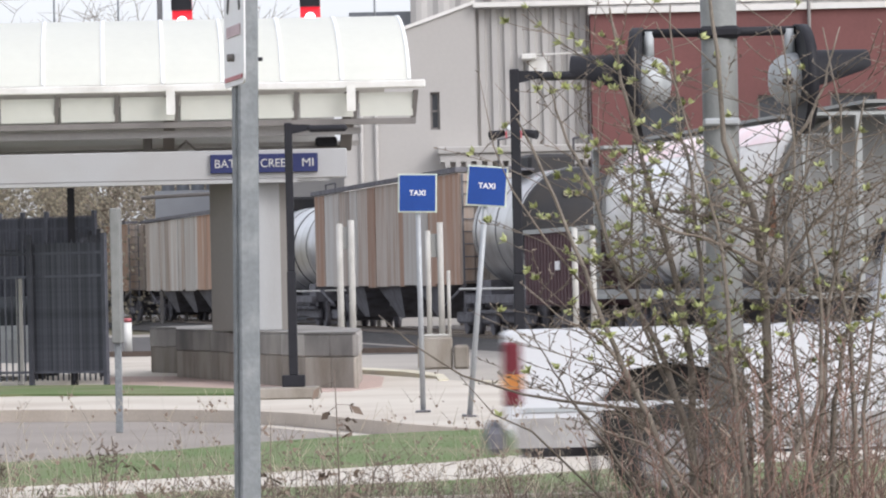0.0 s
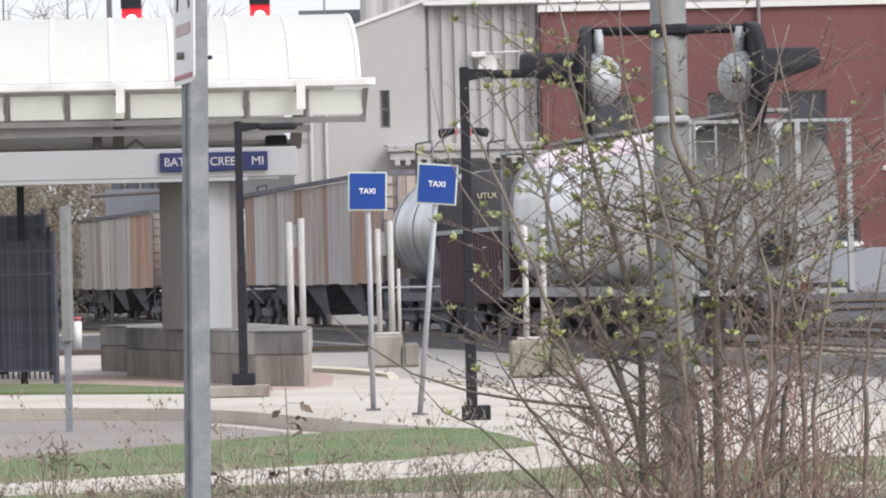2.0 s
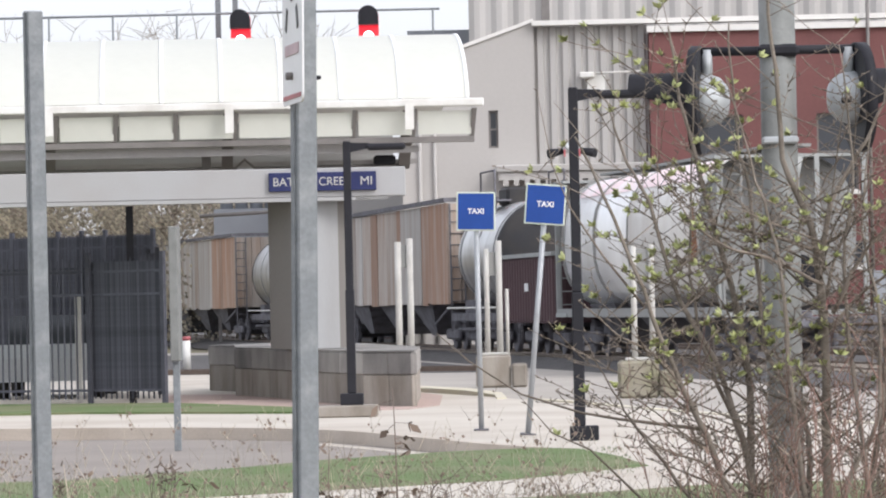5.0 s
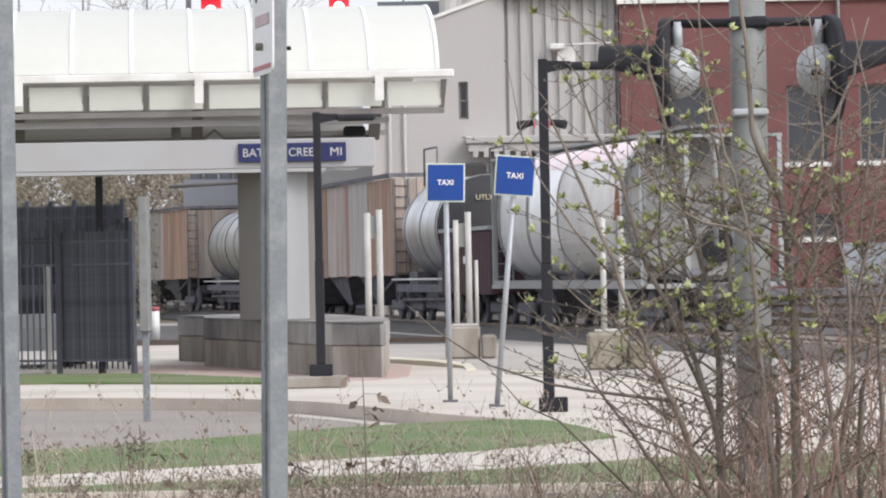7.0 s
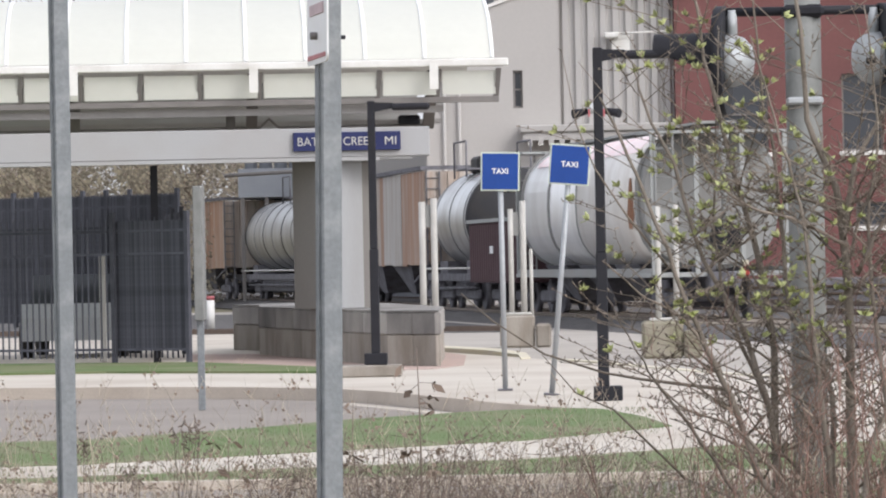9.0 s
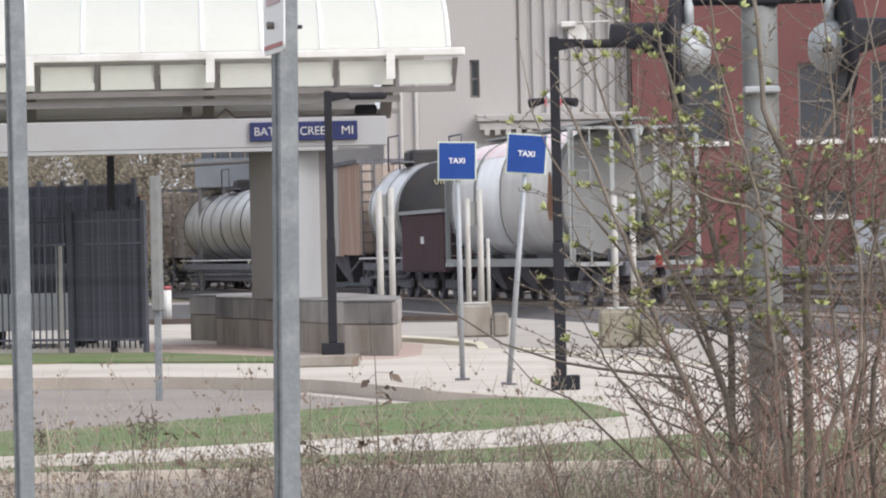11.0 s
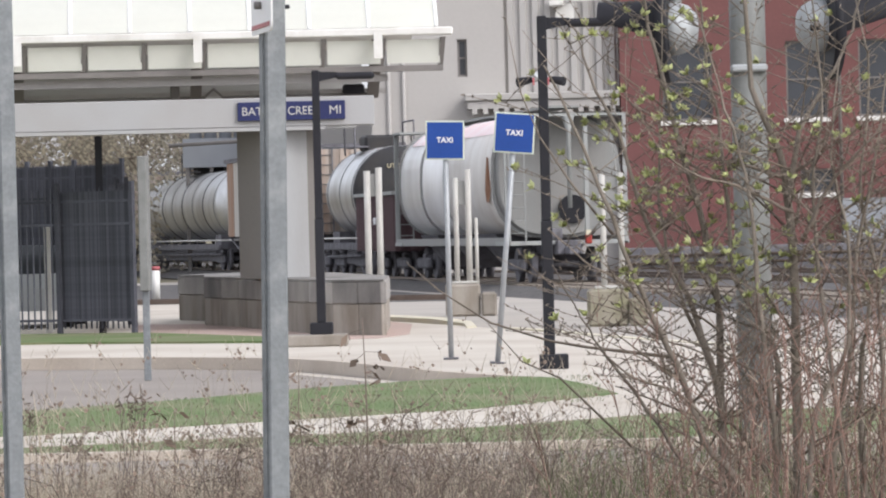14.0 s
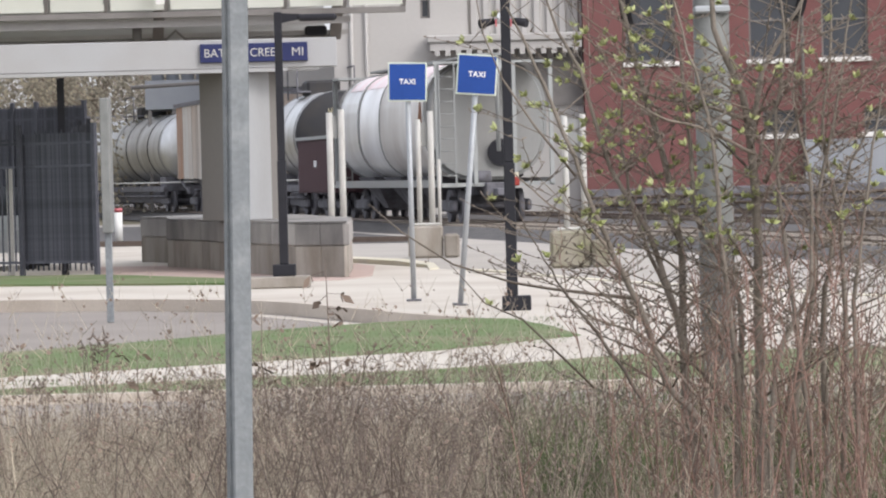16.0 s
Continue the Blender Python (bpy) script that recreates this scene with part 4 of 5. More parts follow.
def tank_car(label, length, r, cz, body, head, words="", grime=False, dome=1.15):
    c = thing("tank_car", label, "tank car", "freight train")
    far = length - dome
    part("shell", Geo().loft([circle(r, 0.45, cz), circle(r, far, cz)], cap=False), body, c)
    for y0, sg, m, deep in ((0.449, -1, head, 0.45), (far - 0.001, 1, body, dome)):
        part("head", Geo().loft([circle(r * math.cos(a), y0 + sg * deep * math.sin(a), cz) for a in np.linspace(0, 1.55, 8)]), m, c)
    count = int((far - 0.8) / (3.0 if grime else 2.4))
    for k in range(count + 1):
        y = 0.7 + (far - 0.9) * k / count
        dark = grime and k % 2
        part("band", Geo().loft([circle(r + 0.02, y - (0.07 if dark else 0.035), cz), circle(r + 0.02, y + (0.07 if dark else 0.035), cz)]), tank_black if dark else seam_grey, c)
    for x in (-1.28, 1.28):
        part("side_sill", Geo().box(x - 0.08, 0.1, 0.98, x + 0.08, length - 0.1, 1.2, bevel=0.02), underframe, c)
    part("brake_gear", Geo().box(-1.0, 3.4, 0.5, 1.0, length - 3.4, 0.97, bevel=0.05), underframe, c)
    part("brake_pipe", Geo().tube([(-1.2, 0.4, 0.8), (-1.2, length - 0.4, 0.75)], 0.05, 6), underframe, c)
    part("dome", Geo().box(-0.55, length / 2 - 0.7, cz + r - 0.1, 0.55, length / 2 + 0.7, cz + r + 0.42, bevel=0.08), tank_black, c, "dark valve housing")
    part("walkway", Geo().box(-0.9, length / 2 - 1.2, cz + r + 0.02, -0.5, length / 2 + 1.2, cz + r + 0.07).box(0.5, length / 2 - 1.2, cz + r + 0.02, 0.9, length / 2 + 1.2, cz + r + 0.07), underframe, c)
    for x in (-0.95, 0.95):
        rail = Geo().tube([(x, length / 2 - 1.2, cz + r - 0.2), (x, length / 2 - 1.2, cz + r + 0.85), (x, length / 2 + 1.2, cz + r + 0.85), (x, length / 2 + 1.2, cz + r - 0.2)], 0.03, 6)
        part("handrail", rail, underframe, c)
    part("side_rail", Geo().tube([(-1.5, 0.2, 1.35), (-1.5, length - 0.2, 1.35)], 0.03, 6).tube([(1.5, 0.2, 1.35), (1.5, length - 0.2, 1.35)], 0.03, 6)
         .tube([(-1.5, 0.2, 1.35), (1.5, 0.2, 1.35)], 0.03, 6), white_paint, c)
    for y in (1.0, length - 2.6):
        part("cradle", Geo().box(-1.1, y, 1.0, 1.1, y + 1.6, cz - r + 0.25), underframe, c)
    if words:
        lettering("lettering", words, 0.2, yellow_text, c, pose(-0.15, 0.06, cz + r * 0.56, 78, 0, 0), "yellow reporting mark", 0.03)
    under(c, length)
    return c


def boarded_car(label, length, seed):
    rnd = random.Random(seed)
    c = thing("hopper_car", label, "hopper car", "freight train")
    part("body", Geo().box(-1.38, 0.05, 1.5, 1.38, length - 0.05, 4.3), weathered, c)
    a = 0.0
    while a < length - 0.6:
        b = min(a + rnd.choice((0.8, 1.1, 1.5, 2.2)), length)
        z = 1.45 + rnd.uniform(-0.04, 0.04)
        coat = rusty_panel if a < 4.5 or rnd.random() < 0.22 else pale_panel if rnd.random() < 0.3 else weathered
        part("side_panel", Geo().box(-1.43 + rnd.uniform(-0.015, 0.02), a + 0.02, z, -1.381, b - 0.02, 4.32, bevel=0.008), coat, c)
        part("side_panel", Geo().box(1.381, a + 0.02, z, 1.43, b - 0.02, 4.32), weathered, c)
        a = b
    for k in range(8):
        part("end_panel", Geo().box(-1.4 + 0.35 * k + 0.012, -0.02, 1.5, -1.05 + 0.35 * k - 0.012, 0.045, 4.3), weathered, c)
    part("top_rail", Geo().box(-1.52, -0.04, 4.35, -1.38, length, 4.47).box(1.38, -0.04, 4.35, 1.52, length, 4.47).box(-1.38, -0.04, 4.35, 1.38, 0.1, 4.47), underframe, c)
    hop = Geo()
    for k in range(3):
        y = length * (k + 1) / 4
        hop.loft([[(-1.2, y - 2.2, 1.48), (1.2, y - 2.2, 1.48), (1.2, y + 2.2, 1.48), (-1.2, y + 2.2, 1.48)], [(-0.8, y - 0.5, 0.55), (0.8, y - 0.5, 0.55), (0.8, y + 0.5, 0.55), (-0.8, y + 0.5, 0.55)]], smooth=False)
    part("hopper_bay", hop, underframe, c)
    for x in (-1.3, 1.3):
        part("brace", Geo().tube([(x, 0.1, 1.45), (x, 3.4, 0.9)], 0.05, 6), underframe, c)
        part("brace", Geo().tube([(x, length - 0.1, 1.45), (x, length - 3.4, 0.9)], 0.05, 6), underframe, c)
    ladder(c, -1.35, -0.06, 0.7, 4.3, underframe)
    under(c, length)
    return c


def gondola(length):
    c = thing("gondola_car", "dull maroon corrugated steel gondola car", "gondola car", "freight train")
    part("body", Geo().box(-1.52, 0.0, 0.95, 1.52, length, 2.6), maroon, c)
    side_rib = Geo().box(-0.025, -0.12, 0.98, 0.025, 0.12, 2.56, bevel=0.02).mesh("rib")
    for k in range(int(length / 0.4)):
        for x in (-1.53, 1.53):
            part("rib", side_rib, maroon, c).location = (x, 0.25 + 0.4 * k, 0)
    for k in range(9):
        part("end_rib", Geo().box(-1.4 + 0.33 * k, -0.05, 0.98, -1.24 + 0.33 * k, -0.002, 2.55, bevel=0.02), maroon, c)
    part("top_rail", Geo().box(-1.6, -0.08, 2.6, -1.46, length, 2.7).box(1.46, -0.08, 2.6, 1.6, length, 2.7).box(-1.46, -0.08, 2.6, 1.46, 0.1, 2.7), pale_frame, c, "faded pale top rail")
    part("placard", Geo().box(-1.585, 3.6, 1.75, -1.56, 4.1, 1.95), sign_white, c, "small white placard")
    under(c, length)
    return c


def covered_hopper(length):
    c = thing("covered_hopper", "silver round-sided covered hopper car with rust streaks", "hopper car", "freight train")

    def section(y, k=1.0, lift=0.0):
        pts = []
        for j in range(36):
            a = 2 * math.pi * j / 36
            x, z = math.cos(a), math.sin(a)
            x = math.copysign(abs(x) ** 0.75, x) * 1.6 * k
            pts.append((x, y, 2.85 + lift + math.copysign(abs(z) ** 0.75, z) * 1.55 * k))
        return pts

    part("shell", Geo().loft([section(9.4), section(length - 1.7)]), bright_silver, c, "bright silver far half of the shell")
    part("near_shell", Geo().loft([section(1.7, 1.02), section(9.5, 1.02)]), dull_silver, c, "dull silver near half of the shell")
    for y in (1.72, 9.5, 13.6, length - 1.72):
        part("seam", Geo().loft([section(y - 0.05, 1.03), section(y + 0.05, 1.03)]), hopper_grey, c)
    part("streak", Geo().loft([[(-1.64, 2.3 + w, z), (-1.64, 2.3 - w, z)] for z, w in ((3.35, 0.1), (2.95, 0.3), (2.5, 0.42), (2.2, 0.2))], closed=False, smooth=False), rust, c, "rust streak")
    # Pinkish sheets over both halves: a reflection on the upper side, put in as colour.
    for y0, y1, k in ((9.6, length - 2.6, 1.007), (2.6, 9.3, 1.027)):
        patch = []
        for y in (y0, y1):
            row = []
            for a in np.linspace(1.95, 2.5, 7):
                x, z = math.cos(a), math.sin(a)
                row.append((-(abs(x) ** 0.75) * 1.6 * k, y, 2.85 + z ** 0.75 * 1.55 * k))
            patch.append(row)
        part("reflection_patch", Geo().loft(patch, closed=False, cap=False), pink_reflection, c, "pinkish reflection painted along the upper side")
    for end in (0, 1):
        y0, y1 = (0.25, 1.7) if not end else (length - 1.7, length - 0.25)
        s = -1 if not end else 1
        yi, yo = (1.69, 0.3) if not end else (length - 1.69, length - 0.3)
        part("end_slope", Geo().loft([section(yi, 0.985), [(p[0] * 0.93, yi + (yo - yi) * 0.2, p[2] * 0.97 + 0.08) for p in section(yi)]]), hopper_grey, c)
        frame_ = Geo()
        for x in (-1.5, -0.52, 0.52, 1.5):
            frame_.box(x - 0.05, yo - 0.05, 1.15, x + 0.05, yo + 0.05, 4.3)
        frame_.box(-1.58, min(yo, yi), 4.3, 1.58, max(yo, yi), 4.36).box(-1.58, min(yo, yi), 1.1, 1.58, max(yo, yi), 1.2)
        part("end_frame", frame_, pale_frame, c)
        part("drop_pipe", Geo().tube([(0.1, yo, 4.3), (0.1, yo, 3.9), (0.1, yo, 2.0)], [0.16, 0.06, 0.06], 10), pale_frame, c, "pale pipe with a flared top")
        part("end_opening", Geo().tube([(0.35, yi + s * 0.3, 1.98), (0.35, yi + s * 0.42, 1.98)], 0.36, 24), black_paint, c, "round black opening in the end")
        ladder(c, -1.45, yo - 0.08, 1.2, 4.3, hopper_grey)
    part("roof_walk", Geo().box(-0.4, 0.2, 4.5, 0.4, length - 0.2, 4.56), hopper_grey, c)
    hop = Geo()
    for k in range(3):
        y = length * (k + 1) / 4
        hop.loft([[(-1.3, y - 1.6, 1.4), (1.3, y - 1.6, 1.4), (1.3, y + 1.6, 1.4), (-1.3, y + 1.6, 1.4)], [(-0.7, y - 0.4, 0.5), (0.7, y - 0.4, 0.5), (0.7, y + 0.4, 0.5), (-0.7, y + 0.4, 0.5)]], smooth=False)
    part("hopper_bay", hop, underframe, c)
    part("side_sill", Geo().box(-1.55, 0.3, 1.1, -1.42, length - 0.3, 1.3).box(1.42, 0.3, 1.1, 1.55, length - 0.3, 1.3), hopper_grey, c)
    part("brake_cylinder", Geo().tube([(-0.6, 0.5, 1.35), (-0.1, 0.5, 1.35)], 0.16, 14), underframe, c)
    e = part("end_marker", Geo().box(0.3, -0.65, 1.1, 0.46, -0.5, 1.33, bevel=0.03), eot_red, c, "red end-of-train marker")
    part("marker_top", Geo().box(0.32, -0.62, 1.33, 0.44, -0.52, 1.45), yellow_paint, e, "yellow marker top")
    under(c, length)
    return c


# each car with the distance of its near end behind the black tank's head
TRAIN = [
    (covered_hopper(19.4), 28.5),
    (gondola(8.2), 9.0),
    (tank_car("silver tank car with a black end and yellow marks", 8.9, 1.44, 2.76, silver_tank, tank_black, "UTLX", dome=2.3), 0.0),
    (boarded_car("weathered brown hopper car with upright board-like panels", 28.0, 3), -8.9),
    (tank_car("dull silver ringed tank car", 23.8, 1.42, 2.75, silver_tank, silver_tank, grime=True), -38.2),
    (boarded_car("weathered tan hopper car with rusty panels", 24.0, 5), -63.4),
    (boarded_car("weathered grey-brown hopper car", 24.0, 9), -88.5),
]


# Small red plates imitate red light reflected in the tank's upper side.
for k in range(3):
    ya, a = 1.0 + 1.0 * k, 1.95
    g = Geo().box(-0.16, -0.13, 0, 0.16, 0.13, 0.012, Matrix.Translation((1.43 * math.cos(a), ya, 2.75 + 1.43 * math.sin(a))) @ Matrix.Rotation(-(a - math.pi / 2), 4, "Y"))
    part("red_glint", g, red_print, TRAIN[2][0], "red reflection painted on the upper side")

# ---- the passing pickup ----
def wheel(parent, x, y):
    w = part("wheel", Geo().tube([(0, -0.12, 0), (0, 0.12, 0)], 0.2, 20), chrome, parent)
    w.location = (x, y, 0.37)
    part("tyre", Geo().loft([[(r * math.cos(a), dy, r * math.sin(a)) for a in (2 * math.pi * j / 32 for j in range(32))]
         for dy, r in ((-0.13, 0.2), (-0.13, 0.34), (-0.1, 0.37), (0.1, 0.37), (0.13, 0.34), (0.13, 0.2))], cap=False), tyre, w)
    return w


truck = thing("pickup_truck", "white pickup truck with a red and amber tail lamp", "pickup truck")
side = [(0.0, 0.62), (0.02, 1.2), (0.04, 1.24), (2.6, 1.25), (2.6, 0.42), (1.62, 0.42), (1.58, 0.78), (1.42, 0.97), (1.1, 1.02), (0.8, 0.97), (0.62, 0.78), (0.6, 0.48), (0.06, 0.5)]
bed = Geo()
for y0, y1 in ((-0.95, -0.82), (0.82, 0.95)):
    n = len(side)
    bed.add([(x, y, z) for y in (y0, y1) for x, z in side], [tuple(range(n - 1, -1, -1)), tuple(range(n, 2 * n))] + [(j, (j + 1) % n, n + (j + 1) % n, n + j) for j in range(n)])
bed.box(0.06, -0.82, 0.7, 2.6, 0.82, 0.76)
part("bed", bed, car_white, truck)
part("tailgate", Geo().box(0.0, -0.82, 0.68, 0.05, 0.82, 1.23, bevel=0.015), car_white, truck)
cab = [(x + 0.45, z) for x, z in ((2.17, 0.4), (2.17, 1.25), (2.3, 1.78), (2.5, 1.86), (3.4, 1.86), (3.75, 1.7), (4.15, 1.2), (5.3, 1.08), (5.5, 0.9), (5.52, 0.45), (4.95, 0.45), (4.88, 0.72), (4.7, 0.87), (4.45, 0.9), (4.2, 0.87), (4.02, 0.72), (3.95, 0.42))]
n = len(cab)
part("cab", Geo().add([(x, y * (0.86 if z > 1.3 else 1), z) for y in (-0.94, 0.94) for x, z in cab],
     [tuple(range(n - 1, -1, -1)), tuple(range(n, 2 * n))] + [(j, (j + 1) % n, n + (j + 1) % n, n + j) for j in range(n)]), car_white, truck)
part("side_window", Geo().add([(x, -0.952 if z < 1.3 else -0.835, z) for x, z in ((2.8, 1.28), (4.3, 1.28), (4.0, 1.68), (2.9, 1.72))], [(0, 1, 2, 3)]), car_glass, truck)
t = part("tail_lamp", Geo().box(-0.02, -0.965, 0.74, 0.11, -0.8, 1.18, bevel=0.02), tail_red, truck, "red tail lamp")
part("amber_lens", Geo().box(-0.024, -0.969, 0.86, 0.112, -0.84, 0.96), tail_amber, t)
part("bumper", Geo().box(-0.14, -0.93, 0.42, -0.002, 0.93, 0.6, bevel=0.04), underframe, truck, "dull dark rear bumper")
part("chassis", Geo().box(0.1, -0.5, 0.38, 5.7, 0.5, 0.6), underframe, truck)
part("wheel_well", Geo().box(0.6, -0.8, 0.4, 1.62, 0.8, 1.03).box(4.43, -0.8, 0.4, 5.4, 0.8, 0.9), tyre, truck)
part("lower_panel", Geo().box(0.05, -0.956, 0.46, 0.58, -0.9505, 0.66), dirty_white, truck, "dirty lower flank")
part("lower_panel", Geo().box(1.64, -0.956, 0.43, 2.59, -0.9505, 0.66), dirty_white, truck, "dirty lower flank")
part("flank_moulding", Geo().box(0.1, -0.962, 0.7, 0.6, -0.951, 0.73).box(1.6, -0.962, 0.7, 2.55, -0.951, 0.73), lens_grey, truck)
part("mud_flap", Geo().box(0.56, -0.92, 0.2, 0.6, -0.65, 0.6), tyre, truck)
wheels = [wheel(truck, x, y) for x in (1.1, 4.9) for y in (-0.83, 0.83)]

# ---- weeds, shrub and grass: plants too many to count ----
rnd = random.Random(7)


def stalk(g, x, y, h, lean, r, bends=3, n=3, z=0.0):
    pts, a = [Vector((x, y, z))], rnd.uniform(0, 6.28)
    for k in range(bends):
        a += rnd.uniform(-0.6, 0.6)
        pts.append(pts[-1] + Vector((math.cos(a) * lean * rnd.uniform(0.3, 1.2), math.sin(a) * lean * 0.6, 1)) * (h / bends))
    g.tube(pts, [r * (1 - 0.75 * k / bends) for k in range(bends + 1)], n, cap=False)
    return pts


def scatter(count, d0, d1, h0, h1, r, lean, keep=None):
    g = Geo()
    tips = []
    for _ in range(count):
        y = d0 + (d1 - d0) * rnd.random() ** 0.8
        x = rnd.uniform(-0.13, 0.13) * y
        if keep and rnd.random() > keep(x, y):
            continue
        tips.append(stalk(g, x, y, rnd.uniform(h0, h1) * rnd.uniform(0.6, 1), lean, r * rnd.uniform(0.5, 1.2)))
    return g, tips


def patchy(x, y):
    return (0.5 if x > 0.03 * y else 1.0) * 0.5 + 0.8 * max(0.0, noise.noise(Vector((x * 1.6, y * 0.5, 3.0))) + 0.35)


g, tips = scatter(30000, 11.5, 22.3, 0.25, 0.6, 0.0022, 0.95, patchy)
for _ in range(15000):
    y = rnd.uniform(19.0, 22.4)
    stalk(g, (rnd.uniform(-0.125, 0.03) if rnd.random() < 0.85 else rnd.uniform(0.03, 0.12)) * y, y, rnd.uniform(0.2, 0.46), 0.6, rnd.uniform(0.0013, 0.0026))
tagged(part("dry_grass", g, dry_stem), "dense dry tan grass and stalks", "dry grass", kind="stuff")
g, tips = scatter(1500, 14, 22, 0.55, 1.1, 0.0015, 0.3)
for pts in tips:
    for p in pts[1:]:
        for _ in range(2):
            a = rnd.uniform(0, 6.28)
            g.tube([p, p + Vector((math.cos(a) * 0.045, math.sin(a) * 0.04, rnd.uniform(0.03, 0.09)))], [0.0012, 0.0006], 3, cap=False)
tagged(part("tall_weeds", g, dry_stem), "tall dry branching weed stalks", "weeds", kind="stuff")
g = Geo()
for pts in tips:
    for p in pts[1:]:
        for _ in range(rnd.randint(0, 3)):
            q = p + Vector((rnd.uniform(-0.04, 0.04), rnd.uniform(-0.03, 0.03), rnd.uniform(0, 0.04)))
            s = rnd.uniform(0.003, 0.009)
            g.add([q + Vector((s, 0, 0)), q + Vector((0, s, s)), q + Vector((-s, 0, s * 0.6)), q + Vector((0, -s, -s))], [(0, 1, 2), (0, 2, 3), (0, 3, 1), (1, 3, 2)])
tagged(part("seed_heads", g, dead_leaf), "small dark dried seed heads and leaves", "seed heads", kind="stuff")
g = Geo()
for _ in range(95):
    y = rnd.uniform(13.5, 17.5)
    x = (0.02 + 0.085 * rnd.random() ** 0.6) * y
    pts = stalk(g, x, y, rnd.uniform(0.75, 1.3) * (0.8 + 0.3 * min(1.0, x)), 0.22, rnd.uniform(0.003, 0.0055), 6, 4)
    for p, q in zip(pts[2:], pts[3:]):
        for _ in range(2):
            a = rnd.uniform(0, 6.28)
            m = p.lerp(q, rnd.random())
            e = m + Vector((math.cos(a) * 0.1, math.sin(a) * 0.08, rnd.uniform(0.06, 0.2)))
            g.tube([m, m.lerp(e, 0.5) + Vector((0.01, 0, -0.01)), e], [0.0022, 0.0018, 0.0008], 3, cap=False)
tagged(part("red_stems", g, red_stem), "reddish bare shrub shoots", "shrub shoots", kind="stuff")
g = Geo()
for _ in range(760):
    y = rnd.uniform(14, 21.5)
    x = rnd.gauss(-0.018, 0.028) * y if rnd.random() < 0.86 else rnd.uniform(-0.12, 0.1) * y
    a, reach, h = rnd.uniform(0, 6.28), rnd.uniform(0.15, 0.5), rnd.uniform(0.3, 0.78)
    p = [Vector((x + math.cos(a) * reach * f, y + math.sin(a) * reach * f, h * (1 - (1 - f * 1.25) ** 2))) for f in (0, 0.3, 0.6, 0.9, 1.15)]
    g.tube(p, [0.003, 0.0026, 0.0022, 0.0016, 0.0009], 3, cap=False)
    for q in p[1:]:
        g.tube([q, q + Vector((rnd.uniform(-0.1, 0.1), rnd.uniform(-0.05, 0.05), rnd.uniform(-0.02, 0.12)))], [0.0018, 0.0008], 3, cap=False)
for cx, cy, top in ((-1.9, 19.0, 0.78), (-1.43, 19.0, 0.82), (-1.69, 19.0, 0.64), (-1.05, 19.5, 0.58), (-0.7, 19.0, 0.63), (-0.52, 18.4, 0.62)):
    for _ in range(60):
        q = Vector((cx + rnd.gauss(0, 0.045), cy + rnd.gauss(0, 0.06), top + rnd.gauss(0, 0.035)))
        g.tube([q, q + Vector((rnd.uniform(-0.03, 0.03), rnd.uniform(-0.03, 0.03), rnd.uniform(-0.02, 0.035)))], [0.0045, 0.002], 3, cap=False)
        if rnd.random() < 0.15:
            g.tube([Vector((cx + rnd.gauss(0, 0.1), cy, 0)), q], [0.0025, 0.0015], 3, cap=False)
tagged(part("brambles", g, bramble), "tangle of brown arching bramble stems", "brambles", kind="stuff")
g = Geo()
for _ in range(2600):
    y = rnd.uniform(14, 22.4)
    x = rnd.uniform(-0.12, 0.125) * y
    if noise.noise(Vector((x * 1.3, y * 0.4, 9.0))) > 0.05:
        stalk(g, x, y, rnd.uniform(0.1, 0.35), 0.5, 0.004, 2)
for _ in range(5200):
    y = rnd.uniform(16, 22.4)
    x = (0.015 + 0.11 * rnd.random()) * y
    if noise.noise(Vector((x * 1.1, y * 0.6, 4.0))) > -0.12:
        stalk(g, x, y, rnd.uniform(0.2, 0.6), 0.4, 0.0036, 3)
tagged(part("fresh_grass", g, blade), "tufts of fresh green grass among dry stalks", "grass", kind="stuff")


def weed(x, y, h, lean, leaves_on):
    w = thing("weed_stalk", "single tall weed stalk with shrivelled brown leaves" if leaves_on else "single pale dry straw stalk", "weed", "single weed stalks", pose(x, y, 0))
    pts = [Vector((lean * f + rnd.uniform(-0.012, 0.012), 0, h * f)) for f in (0, 0.2, 0.4, 0.6, 0.8, 1)]
    part("stalk", Geo().tube(pts, [0.006, 0.0055, 0.005, 0.004, 0.003, 0.0015], 5), bramble if leaves_on else dry_stem, w)
    for k in range(leaves_on):
        p = pts[3].lerp(pts[5], rnd.random())
        a, s = rnd.uniform(0, 6.28), rnd.uniform(0.02, 0.04)
        q = p + Vector((math.cos(a) * 0.06, math.sin(a) * 0.05, rnd.uniform(-0.03, 0.03)))
        lg = Geo().tube([p, q], 0.0012, 3, cap=False)
        for b in range(3):
            u = Vector((rnd.uniform(-1, 1), rnd.uniform(-1, 1), rnd.uniform(-1, 0.6))) * s * 1.6
            v = Vector((rnd.uniform(-1, 1), rnd.uniform(-1, 1), rnd.uniform(-1, 1))) * s * 0.45
            lg.add([q, q + u * 0.5 + v, q + u, q + u * 0.5 - v], [(0, 1, 2), (0, 2, 3)])
        part("leaf", lg, dead_leaf, w)


weed(-0.455, 18, 1.19, 0.02, 14)
weed(-0.66, 18.3, 0.98, -0.06, 5)
weed(-1.55, 17, 0.95, -0.12, 0)
weed(-1.3, 19, 0.8, 0.03, 5)

